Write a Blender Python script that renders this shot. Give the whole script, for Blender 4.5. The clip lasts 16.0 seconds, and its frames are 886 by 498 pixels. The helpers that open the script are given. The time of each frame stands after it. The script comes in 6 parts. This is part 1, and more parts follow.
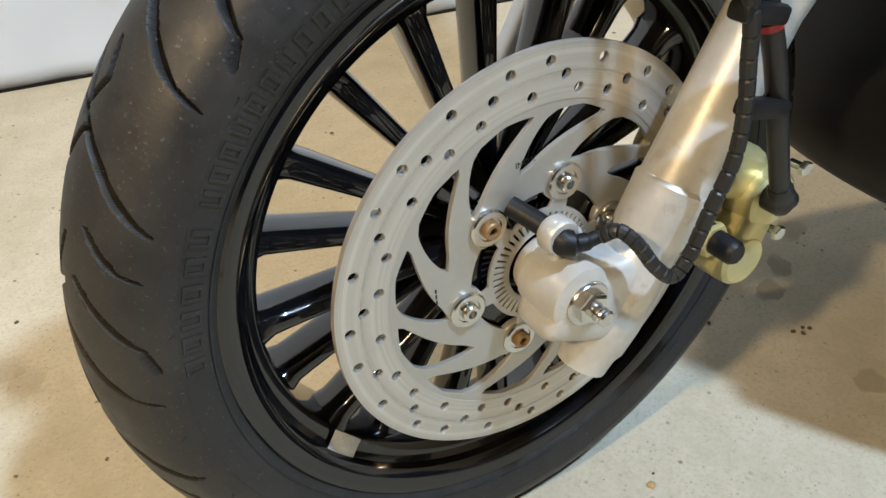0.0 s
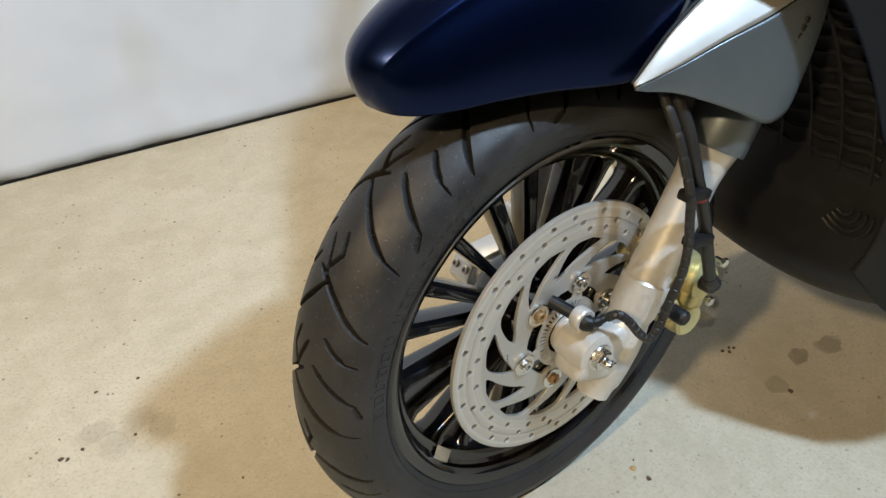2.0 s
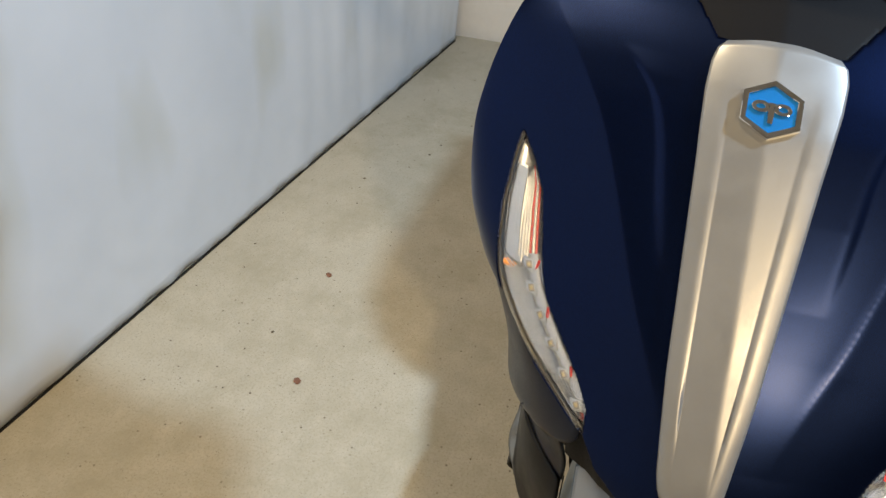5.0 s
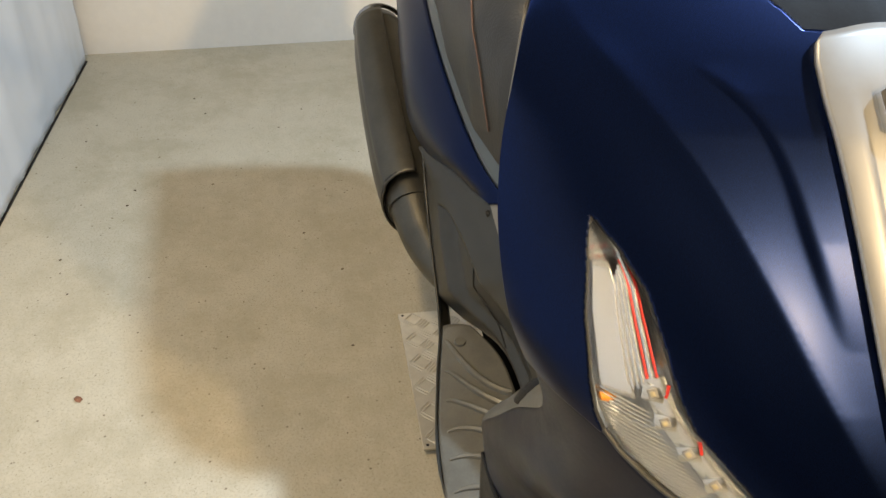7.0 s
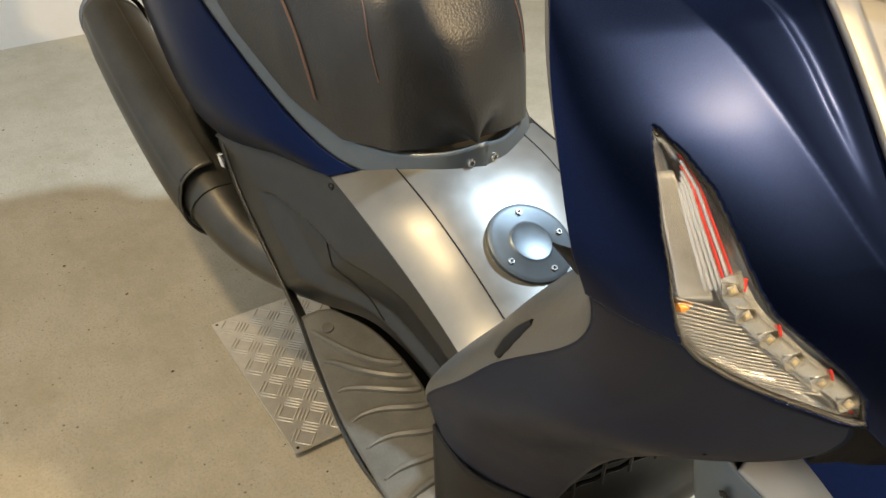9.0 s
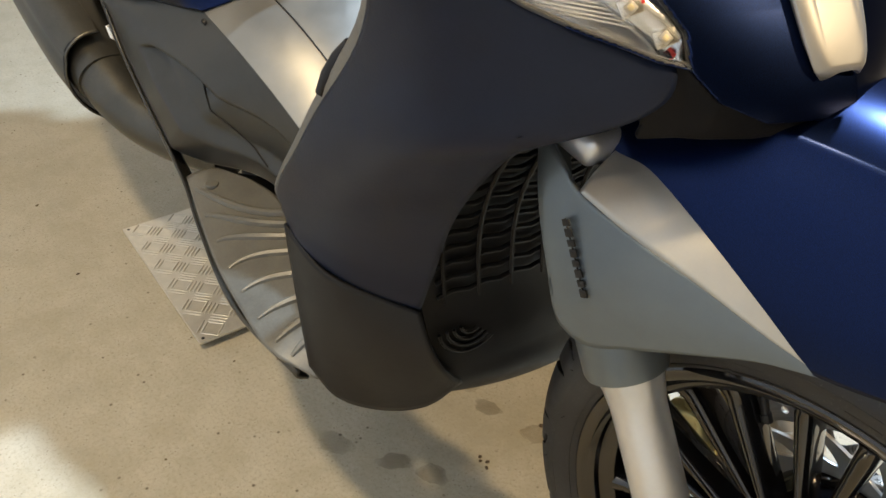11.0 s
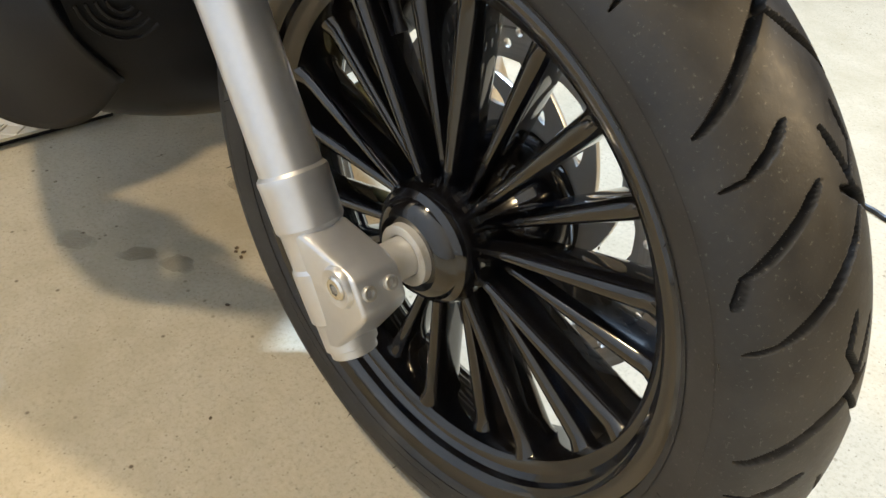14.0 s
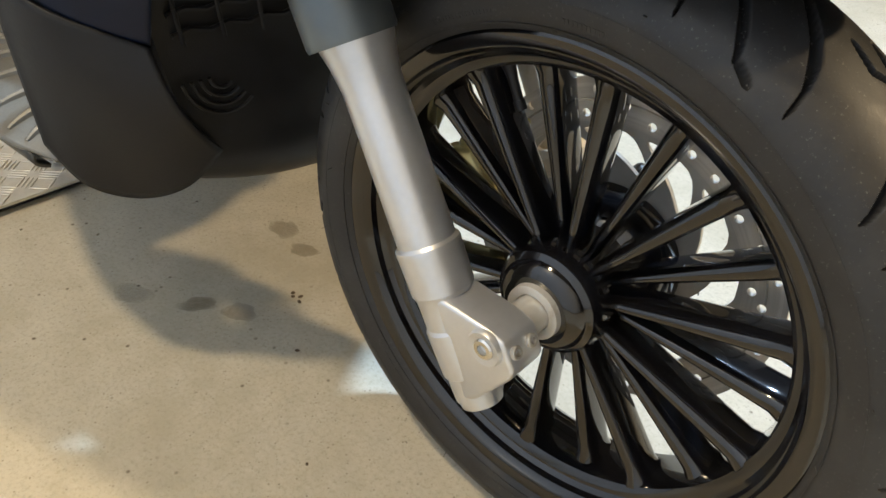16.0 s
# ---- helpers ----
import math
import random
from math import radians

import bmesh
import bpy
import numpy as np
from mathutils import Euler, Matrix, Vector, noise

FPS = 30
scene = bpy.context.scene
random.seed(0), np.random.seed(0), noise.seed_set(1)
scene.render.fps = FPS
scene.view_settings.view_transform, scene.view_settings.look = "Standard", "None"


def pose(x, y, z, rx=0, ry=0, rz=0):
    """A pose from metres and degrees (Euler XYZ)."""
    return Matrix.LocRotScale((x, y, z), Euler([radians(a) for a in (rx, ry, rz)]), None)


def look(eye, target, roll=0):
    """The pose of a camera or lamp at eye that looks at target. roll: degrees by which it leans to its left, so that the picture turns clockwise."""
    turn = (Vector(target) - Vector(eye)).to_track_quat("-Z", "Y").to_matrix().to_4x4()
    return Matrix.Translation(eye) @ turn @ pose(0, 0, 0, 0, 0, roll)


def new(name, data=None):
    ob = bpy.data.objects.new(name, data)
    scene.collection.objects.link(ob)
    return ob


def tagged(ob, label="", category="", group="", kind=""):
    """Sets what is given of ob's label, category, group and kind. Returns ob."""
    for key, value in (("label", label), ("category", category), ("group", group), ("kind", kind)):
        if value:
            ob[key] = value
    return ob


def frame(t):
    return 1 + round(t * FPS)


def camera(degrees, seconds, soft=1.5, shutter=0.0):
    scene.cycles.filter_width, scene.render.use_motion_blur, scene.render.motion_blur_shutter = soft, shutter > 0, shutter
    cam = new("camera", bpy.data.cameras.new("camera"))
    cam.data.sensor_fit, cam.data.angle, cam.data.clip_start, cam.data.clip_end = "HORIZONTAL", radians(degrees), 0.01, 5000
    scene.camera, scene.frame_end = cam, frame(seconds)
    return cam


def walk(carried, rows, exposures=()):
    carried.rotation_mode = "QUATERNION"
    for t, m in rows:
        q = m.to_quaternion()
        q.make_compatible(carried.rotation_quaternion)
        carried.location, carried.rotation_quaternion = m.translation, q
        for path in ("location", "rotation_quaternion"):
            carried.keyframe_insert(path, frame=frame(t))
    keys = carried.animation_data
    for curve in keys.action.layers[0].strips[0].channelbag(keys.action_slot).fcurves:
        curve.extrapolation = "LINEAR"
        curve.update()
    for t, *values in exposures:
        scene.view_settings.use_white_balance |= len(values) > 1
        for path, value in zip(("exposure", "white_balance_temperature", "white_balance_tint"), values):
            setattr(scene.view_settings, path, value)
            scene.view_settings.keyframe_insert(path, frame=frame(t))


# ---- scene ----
cam = camera(58.75, 16.0)
# seconds, eye in metres, turn in degrees
PATH = [
    (0, -0.2719, -0.4027, 0.5805, 55.64, 1.27, -30.94),
    (0.5, -0.2891, -0.4235, 0.6003, 55.76, 1.25, -30.97),
    (1, -0.3349, -0.483, 0.6491, 55.75, 1.21, -31.95),
    (1.5, -0.4111, -0.5202, 0.7327, 55.93, 1.11, -33.76),
    (2, -0.4805, -0.5105, 0.8188, 55.85, 0.96, -36.34),
    (2.5, -0.4878, -0.4334, 0.9173, 55.9, 0.62, -39.8),
    (3, -0.4546, -0.3088, 1.0076, 55.9, 0.09, -45),
    (3.5, -0.395, -0.1893, 1.0827, 55.31, -0.39, -51.4),
    (4, -0.3566, -0.0949, 1.1196, 55.18, -1.19, -57.95),
    (4.5, -0.3242, 0.0205, 1.1492, 55.27, -2.49, -64.82),
    (5, -0.3212, 0.1372, 1.1842, 55.49, -3.36, -72.92),
    (5.2, -0.306, 0.167, 1.175, 55.98, -3.98, -75.35),
    (7.3, -0.056, 0.461, 1.142, 54.16, -2.03, -108.82),
    (7.5, -0.0462, 0.4956, 1.1523, 53.92, -2.46, -112.19),
    (8, 0.0189, 0.5276, 1.149, 53.64, -2.52, -119.41),
    (8.2, 0.043, 0.541, 1.146, 53.84, -2.75, -121.84),
    (10.3, 0.017, 0.574, 0.968, 53.96, -1.78, -131.5),
    (10.5, -0.0134, 0.5513, 0.9529, 53.76, -1.76, -131.01),
    (11, -0.0907, 0.4956, 0.8877, 53.98, -1.5, -129.75),
    (11.5, -0.1418, 0.4512, 0.8344, 53.76, -1.49, -128.91),
    (12, -0.1954, 0.4068, 0.7717, 53.51, -1.63, -128.79),
    (12.5, -0.2402, 0.3827, 0.7302, 53.36, -1.74, -129.23),
    (13, -0.2738, 0.3629, 0.6666, 53.3, -1.85, -129.96),
    (13.5, -0.311, 0.3486, 0.6307, 53.16, -1.94, -131.41),
    (14, -0.33, 0.3434, 0.6085, 53.07, -2, -133.03),
    (14.5, -0.3286, 0.3477, 0.6058, 53.2, -2.11, -134.63),
    (15, -0.3145, 0.3681, 0.6103, 53.27, -2.2, -136.06),
    (15.5, -0.3017, 0.4056, 0.6312, 53.35, -2.17, -137.17),
    (16, -0.2432, 0.4501, 0.669, 53.45, -2.02, -138.04),
]
GAIN = [(0, -0.06, 6450, 10), (1.5, -0.18, 6400, 10), (2.5, -0.22, 6400, 10), (3.5, -0.28, 6450, 10), (5, -0.48, 6500, 10), (7.5, 0.04, 6900, 10), (10.5, 0.16, 6700, 10), (11.5, 0.38, 6450, 10), (13, 0.48, 6350, 10), (15, 0.36, 6250, 10), (16, 0.36, 6200, 10)]
walk(cam, [(r[0], pose(*r[1:])) for r in PATH], GAIN)

# ---- world, lamps and exposure ----
world = bpy.data.worlds.new("world")
scene.world = world
world.use_nodes = True
world.node_tree.nodes["Background"].inputs[0].default_value = (0.75, 0.8, 0.9, 1)
world.node_tree.nodes["Background"].inputs[1].default_value = 0.05
scene.view_settings.exposure = 0.0


def area_lamp(name, eye, target, sx, sy, watts, colour):
    data = bpy.data.lights.new(name, "AREA")
    data.shape, data.size, data.size_y, data.energy, data.color = "RECTANGLE", sx, sy, watts, colour
    ob = new(name, data)
    ob.matrix_world = look(eye, target)
    return ob


# a cool ceiling lamp on the disc side; a warm one far in front and a warm one over the sheet side
area_lamp("cool_ceiling_lamp", (0.43, -1.15, 2.5), (0.20, 0.0, 0.2), 0.13, 0.13, 90, (0.58, 0.77, 1.0))
area_lamp("warm_ceiling_lamp", (-2.8, -1.15, 2.62), (0.25, 0.0, 0.3), 0.15, 0.15, 112, (1.0, 0.74, 0.42))
area_lamp("warm_side_lamp", (0.62, 0.92, 2.62), (0.40, 0.2, 0.3), 0.15, 0.15, 30, (1.0, 0.77, 0.46))

# ---- materials ----
class Nodes:
    """Short hand for building node materials."""

    def __init__(self, name):
        self.mat = bpy.data.materials.new(name)
        self.mat.use_nodes = True
        self.tree = self.mat.node_tree
        self.bsdf = self.tree.nodes["Principled BSDF"]
        self.coord = None

    def node(self, kind, **given):
        n = self.tree.nodes.new(kind)
        for k, v in given.items():
            n.inputs[k.replace("_", " ")].default_value = v
        return n

    def link(self, a, b):
        self.tree.links.new(a, b)

    def place(self, scale=(1, 1, 1)):
        if self.coord is None:
            self.coord = self.node("ShaderNodeTexCoord")
        m = self.node("ShaderNodeMapping")
        m.inputs["Scale"].default_value = scale
        self.link(self.coord.outputs["Object"], m.inputs["Vector"])
        return m.outputs[0]

    def noise(self, scale, detail=4.0, rough=0.6, stretch=(1, 1, 1)):
        n = self.node("ShaderNodeTexNoise", Scale=scale, Detail=detail, Roughness=rough)
        self.link(self.place(stretch), n.inputs["Vector"])
        return n.outputs["Fac"]

    def ramp(self, source, stops):
        r = self.node("ShaderNodeValToRGB")
        e = r.color_ramp.elements
        while len(e) < len(stops):
            e.new(0.5)
        for s, (p, c) in zip(e, stops):
            s.position = p
            s.color = (*c, 1) if isinstance(c, tuple) else (c, c, c, 1)
        self.link(source, r.inputs[0])
        return r.outputs[0]

    def mix(self, fac, a, b, how="MIX"):
        m = self.tree.nodes.new("ShaderNodeMix")
        m.data_type, m.blend_type = "RGBA", how
        for v, s in ((fac, m.inputs[0]), (a, m.inputs[6]), (b, m.inputs[7])):
            if isinstance(v, tuple):
                s.default_value = (*v, 1)
            elif isinstance(v, (int, float)):
                s.default_value = v
            else:
                self.link(v, s)
        return m.outputs[2]

    def bump(self, height, strength=0.3, dist=0.002, after=None):
        b = self.node("ShaderNodeBump", Strength=strength, Distance=dist)
        self.link(height, b.inputs["Height"])
        if after is not None:
            self.link(after, b.inputs["Normal"])
        self.link(b.outputs[0], self.bsdf.inputs["Normal"])
        return b.outputs[0]

    def put(self, **given):
        for k, v in given.items():
            s = self.bsdf.inputs[k.replace("_", " ")]
            if isinstance(v, (int, float)):
                s.default_value = v
            elif isinstance(v, tuple):
                s.default_value = (*v, 1)
            else:
                self.link(v, s)
        return self.mat


def plain(name, colour, rough, metal=0.0, vary=0.15, grain=120.0, bump=0.0, coat=0.0, coat_rough=0.05, shine=0.5):
    """A surface with slight variation of colour and gloss at two scales."""
    n = Nodes(name)
    fine, wide = n.noise(grain, 5.0), n.noise(grain / 14, 3.0)
    lo = tuple(c * (1 - vary) for c in colour)
    hi = tuple(min(1, c * (1 + vary)) for c in colour)
    base = n.mix(n.ramp(wide, ((0.3, 0.0), (0.7, 1.0))), lo, hi)
    base = n.mix(0.35, base, n.ramp(fine, ((0.3, lo), (0.7, hi))))
    gloss = n.ramp(n.mix(0.5, fine, wide), ((0.3, max(0.02, rough * 0.8)), (0.7, min(1, rough * 1.2))))
    if bump:
        n.bump(fine, bump, 0.001)
    return n.put(Base_Color=base, Roughness=gloss, Metallic=metal, Coat_Weight=coat, Coat_Roughness=coat_rough, Specular_IOR_Level=shine)


def concrete():
    n = Nodes("concrete")
    wide, mid, fine = n.noise(1.7, 4.0), n.noise(14, 6.0, 0.7), n.noise(190, 5.0, 0.75)
    base = n.ramp(wide, ((0.25, (0.445, 0.41, 0.32)), (0.75, (0.53, 0.49, 0.39))))
    base = n.mix(n.ramp(mid, ((0.35, 0.0), (0.72, 0.55))), base, (0.565, 0.53, 0.435))
    base = n.mix(n.ramp(fine, ((0.33, 0.45), (0.5, 0.0))), base, (0.25, 0.215, 0.16))
    base = n.mix(n.ramp(fine, ((0.58, 0.0), (0.72, 0.35))), base, (0.67, 0.65, 0.55))
    # dark pits and crumbs pressed into the slab
    v = n.node("ShaderNodeTexVoronoi", Scale=44.0, Randomness=1.0)
    v.feature = "F1"
    n.link(n.place(), v.inputs["Vector"])
    gate = n.ramp(n.noise(17, 3.0), ((0.46, 0.0), (0.56, 1.0)))
    pit = n.mix(1.0, n.ramp(v.outputs["Distance"], ((0.06, 1.0), (0.13, 0.0))), gate, "MULTIPLY")
    base = n.mix(pit, base, (0.13, 0.105, 0.075))
    # finer dark specks all over
    sp = n.node("ShaderNodeTexVoronoi", Scale=150.0, Randomness=1.0)
    n.link(n.place(), sp.inputs["Vector"])
    some = n.ramp(n.noise(60, 2.0), ((0.44, 0.0), (0.58, 0.9)))
    base = n.mix(n.mix(1.0, n.ramp(sp.outputs["Distance"], ((0.10, 1.0), (0.20, 0.0))), some, "MULTIPLY"), base, (0.22, 0.19, 0.15))
    # worn darker drags
    drag = n.ramp(n.noise(5, 6.0, 0.7, (1.0, 2.2, 1.0)), ((0.56, 0.0), (0.78, 0.35)))
    base = n.mix(drag, base, (0.36, 0.31, 0.23))
    blotch = n.ramp(n.noise(3.3, 10.0, 0.78), ((0.44, 0.0), (0.64, 0.70)))
    base = n.mix(blotch, base, (0.365, 0.33, 0.24))
    n.bump(n.mix(0.4, fine, mid), 0.35, 0.0015)
    return n.put(Base_Color=base, Roughness=n.ramp(mid, ((0.3, 0.62), (0.7, 0.85))), Specular_IOR_Level=0.3)


def fabric():
    n = Nodes("sheet_fabric")
    wide, fine = n.noise(2.2, 4.0), n.noise(320, 3.0)
    base = n.ramp(wide, ((0.3, (0.60, 0.65, 0.72)), (0.7, (0.68, 0.725, 0.79))))
    stain = n.ramp(n.noise(2.6, 2.0, 0.4, (1.6, 1.6, 0.7)), ((0.60, 0.0), (0.74, 0.45)))
    base = n.mix(stain, base, (0.46, 0.47, 0.40))
    n.bump(fine, 0.15, 0.0006)
    return n.put(Base_Color=base, Roughness=0.8, Sheen_Weight=0.1)


def satin_paint(name, dark, bright):
    n = Nodes(name)
    wide, flake = n.noise(3, 3.0), n.noise(2600, 2.0)
    base = n.mix(n.ramp(flake, ((0.35, 0.0), (0.7, 1.0))), dark, bright)
    dust = n.ramp(n.noise(520, 4.0, 0.8), ((0.70, 0.0), (0.76, 0.18)))
    base = n.mix(dust, base, (0.20, 0.20, 0.20))
    return n.put(Base_Color=base, Roughness=n.ramp(wide, ((0.3, 0.28), (0.7, 0.32))), Metallic=0.94, Coat_Weight=0.12, Coat_Roughness=0.22)


def rubber():
    n = Nodes("tyre_rubber")
    wide, mid, fine = n.noise(9, 4.0), n.noise(60, 5.0, 0.7), n.noise(420, 4.0)
    base = n.ramp(mid, ((0.3, (0.012, 0.012, 0.013)), (0.75, (0.025, 0.025, 0.025))))
    base = n.mix(n.ramp(wide, ((0.5, 0.0), (0.78, 0.4))), base, (0.065, 0.062, 0.057))
    base = n.mix(n.ramp(fine, ((0.62, 0.0), (0.74, 0.5))), base, (0.15, 0.145, 0.135))
    n.bump(n.mix(0.5, fine, mid), 0.25, 0.0008)
    # the rubber in the grooves is made matt and shineless to keep it dark
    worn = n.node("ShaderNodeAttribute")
    worn.attribute_name = "in_groove"
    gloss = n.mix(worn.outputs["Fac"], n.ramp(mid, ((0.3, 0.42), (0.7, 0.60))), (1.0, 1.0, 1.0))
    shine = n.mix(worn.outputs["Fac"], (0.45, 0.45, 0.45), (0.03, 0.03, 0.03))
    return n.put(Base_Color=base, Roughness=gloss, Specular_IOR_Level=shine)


def brushed(name, colour, rough, spin=False, metal=1.0):
    n = Nodes(name)
    grain = n.noise(140, 4.0, 0.6, (1, 1, 0.04))
    wide = n.noise(12, 3.0)
    base = n.mix(n.ramp(wide, ((0.3, 0.0), (0.7, 1.0))), tuple(c * 0.9 for c in colour), colour)
    base = n.mix(n.ramp(grain, ((0.3, 0.25), (0.6, 0.0))), base, tuple(c * 0.6 for c in colour))
    n.bump(grain, 0.06, 0.0004)
    return n.put(Base_Color=base, Metallic=metal, Roughness=n.ramp(grain, ((0.3, rough * 0.85), (0.7, rough * 1.2))))


def turned_steel():
    """Disc face: fine rings round the axle, with a worn band."""
    n = Nodes("disc_steel")
    sep = n.node("ShaderNodeSeparateXYZ")
    n.link(n.place(), sep.inputs[0])
    flat = n.node("ShaderNodeCombineXYZ")
    n.link(sep.outputs[0], flat.inputs[0])
    n.link(sep.outputs[2], flat.inputs[2])
    far = n.tree.nodes.new("ShaderNodeVectorMath")
    far.operation = "LENGTH"
    n.link(flat.outputs[0], far.inputs[0])

    def rings(scale):
        r = n.node("ShaderNodeTexNoise", Scale=scale, Detail=3.0)
        r.noise_dimensions = "1D"
        n.link(far.outputs["Value"], r.inputs["W"])
        return r.outputs["Fac"]
    fine, band = rings(2600.0), rings(170.0)
    base = n.ramp(band, ((0.35, (0.48, 0.46, 0.42)), (0.65, (0.68, 0.66, 0.62))))
    base = n.mix(n.ramp(fine, ((0.3, 0.4), (0.6, 0.0))), base, (0.36, 0.35, 0.32))
    base = n.mix(n.ramp(n.noise(30, 5.0, 0.7), ((0.55, 0.0), (0.75, 0.3))), base, (0.40, 0.37, 0.31))
    n.bump(fine, 0.10, 0.0003)
    return n.put(Base_Color=base, Metallic=0.6, Roughness=n.ramp(band, ((0.3, 0.24), (0.7, 0.40))))


def leather():
    n = Nodes("seat_leather")
    v = n.node("ShaderNodeTexVoronoi", Scale=300.0)
    n.link(n.place(), v.inputs["Vector"])
    wide = n.noise(8, 3.0)
    base = n.ramp(wide, ((0.3, (0.018, 0.0175, 0.017)), (0.7, (0.032, 0.031, 0.029))))
    n.bump(v.outputs["Distance"], 0.35, 0.0008)
    return n.put(Base_Color=base, Roughness=0.38, Specular_IOR_Level=0.6)


def cast_alu():
    n = Nodes("cast_aluminium")
    wide, fine = n.noise(22, 5.0, 0.7), n.noise(380, 4.0)
    base = n.ramp(wide, ((0.3, (0.50, 0.49, 0.46)), (0.7, (0.66, 0.65, 0.62))))
    base = n.mix(n.ramp(n.noise(48, 5.0, 0.7), ((0.58, 0.0), (0.72, 0.45))), base, (0.36, 0.30, 0.20))
    n.bump(fine, 0.12, 0.0005)
    return n.put(Base_Color=base, Metallic=0.35, Roughness=n.ramp(fine, ((0.3, 0.30), (0.7, 0.46))))


def glass():
    n = Nodes("clear_lens")
    n.bump(n.noise(260, 2.0), 0.03, 0.0004)
    return n.put(Base_Color=(1.0, 1.0, 1.0), Roughness=0.02, IOR=1.45, Transmission_Weight=1.0)


CONCRETE, FABRIC, RUBBER, LEATHER, CAST, LENS = concrete(), fabric(), rubber(), leather(), cast_alu(), glass()
BLUE = satin_paint("satin_blue_paint", (0.002, 0.006, 0.026), (0.005, 0.017, 0.080))
WALLPAINT = plain("white_wall_paint", (0.72, 0.70, 0.66), 0.8, vary=0.06, grain=40, bump=0.15)
GREYWALL = plain("grey_wall_paint", (0.13, 0.13, 0.135), 0.8, vary=0.08, grain=30)
CEILPAINT = plain("ceiling_paint", (0.22, 0.22, 0.22), 0.85, vary=0.05, grain=30)
GLOSSBLACK = plain("gloss_black_enamel", (0.004, 0.004, 0.005), 0.10, vary=0.2, grain=30, coat=0.5, coat_rough=0.03)
BLACKPLASTIC = plain("black_moulded_plastic", (0.009, 0.009, 0.010), 0.46, shine=0.3, vary=0.25, grain=600, bump=0.25)
GREYPLASTIC = plain("anthracite_satin_plastic", (0.058, 0.057, 0.052), 0.34, metal=0.6, vary=0.12, grain=500, bump=0.06)
MATGREY = plain("rubber_mat_grey", (0.12, 0.116, 0.10), 0.36, vary=0.25, grain=300, bump=0.3)
DARKGREY = plain("dark_grey_leg_shield", (0.008, 0.012, 0.026), 0.36, shine=0.20, vary=0.15, grain=420, bump=0.08)
LITSILVER = plain("lit_facet_silver", (0.40, 0.385, 0.35), 0.42, metal=0.6, vary=0.06, grain=700)
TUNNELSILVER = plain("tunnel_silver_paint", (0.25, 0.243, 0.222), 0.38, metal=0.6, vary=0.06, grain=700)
MATTBLACK = plain("matt_black_fill", (0.005, 0.005, 0.006), 0.62, shine=0.12, vary=0.2, grain=500, bump=0.1)
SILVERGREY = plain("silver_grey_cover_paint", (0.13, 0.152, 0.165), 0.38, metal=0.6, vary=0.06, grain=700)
FORKSILVER = plain("fork_leg_silver", (0.62, 0.63, 0.65), 0.34, metal=0.75, vary=0.08, grain=160)
TIE = plain("brushed_tie_aluminium", (0.33, 0.33, 0.325), 0.40, metal=0.55, vary=0.04, grain=500)
STEEL = turned_steel()
CARRIER = plain("disc_carrier_steel", (0.46, 0.45, 0.42), 0.36, metal=0.55, vary=0.08, grain=260, bump=0.05)
BRIGHT = plain("bright_steel", (0.66, 0.65, 0.62), 0.22, metal=1.0, vary=0.12, grain=200)
RUST = plain("rusty_steel", (0.30, 0.19, 0.09), 0.55, metal=0.5, vary=0.45, grain=260, bump=0.3)
CHROME = plain("chrome", (0.80, 0.80, 0.80), 0.06, metal=1.0, vary=0.05)
GOLD = plain("gold_anodised_caliper", (0.62, 0.55, 0.27), 0.36, metal=0.5, vary=0.12, grain=220, bump=0.1)
CHECKER = plain("chequer_plate_aluminium", (0.58, 0.55, 0.48), 0.32, metal=0.45, vary=0.22, grain=60, bump=0.1)
CABLE = plain("cable_rubber", (0.014, 0.014, 0.014), 0.45, vary=0.2, grain=300)
RED = plain("red_plastic", (0.50, 0.03, 0.025), 0.3, vary=0.1)
AMBER = plain("amber_plastic", (0.75, 0.28, 0.03), 0.25, vary=0.1)
BADGEBLUE = plain("badge_blue_enamel", (0.01, 0.17, 0.52), 0.12, vary=0.05, coat=0.7)
EXHAUST = plain("exhaust_shield_black", (0.09, 0.086, 0.074), 0.34, metal=0.7, vary=0.2, grain=260, bump=0.1)
STAIN = plain("oil_stain", (0.17, 0.135, 0.075), 0.7, vary=0.3, grain=300)
DIRT = plain("dry_dirt", (0.09, 0.065, 0.04), 0.9, vary=0.4, grain=500)
STITCH = plain("seat_stitching", (0.15, 0.09, 0.07), 0.7, vary=0.2)
WHITESTICKER = plain("foil_sticker", (0.62, 0.62, 0.60), 0.35, metal=0.1, vary=0.3, grain=300)
LAMPSILVER = plain("lamp_reflector_silver", (0.62, 0.65, 0.69), 0.20, metal=0.75, vary=0.05)
LIPGREY = plain("light_grey_shield_lip", (0.11, 0.106, 0.095), 0.5, vary=0.1, grain=400)
DARKCHROME = plain("dark_chrome", (0.28, 0.28, 0.28), 0.18, metal=1.0, vary=0.1)

# ---- building helpers ----
def link_mesh(name, bm, material, smooth=True, angle=None):
    bmesh.ops.recalc_face_normals(bm, faces=bm.faces)
    me = bpy.data.meshes.new(name)
    bm.to_mesh(me)
    bm.free()
    me.materials.append(material)
    me.shade_smooth() if smooth else me.shade_flat()
    if smooth:
        me.set_sharp_from_angle(angle=radians(angle or 38))
    return me


def part(name, bm, material, parent, label="", smooth=True, angle=None):
    """One mesh object under a thing or a part."""
    ob = new(name, link_mesh(name, bm, material, smooth, angle))
    ob.parent = parent
    if label:
        ob["label"] = label
    return ob


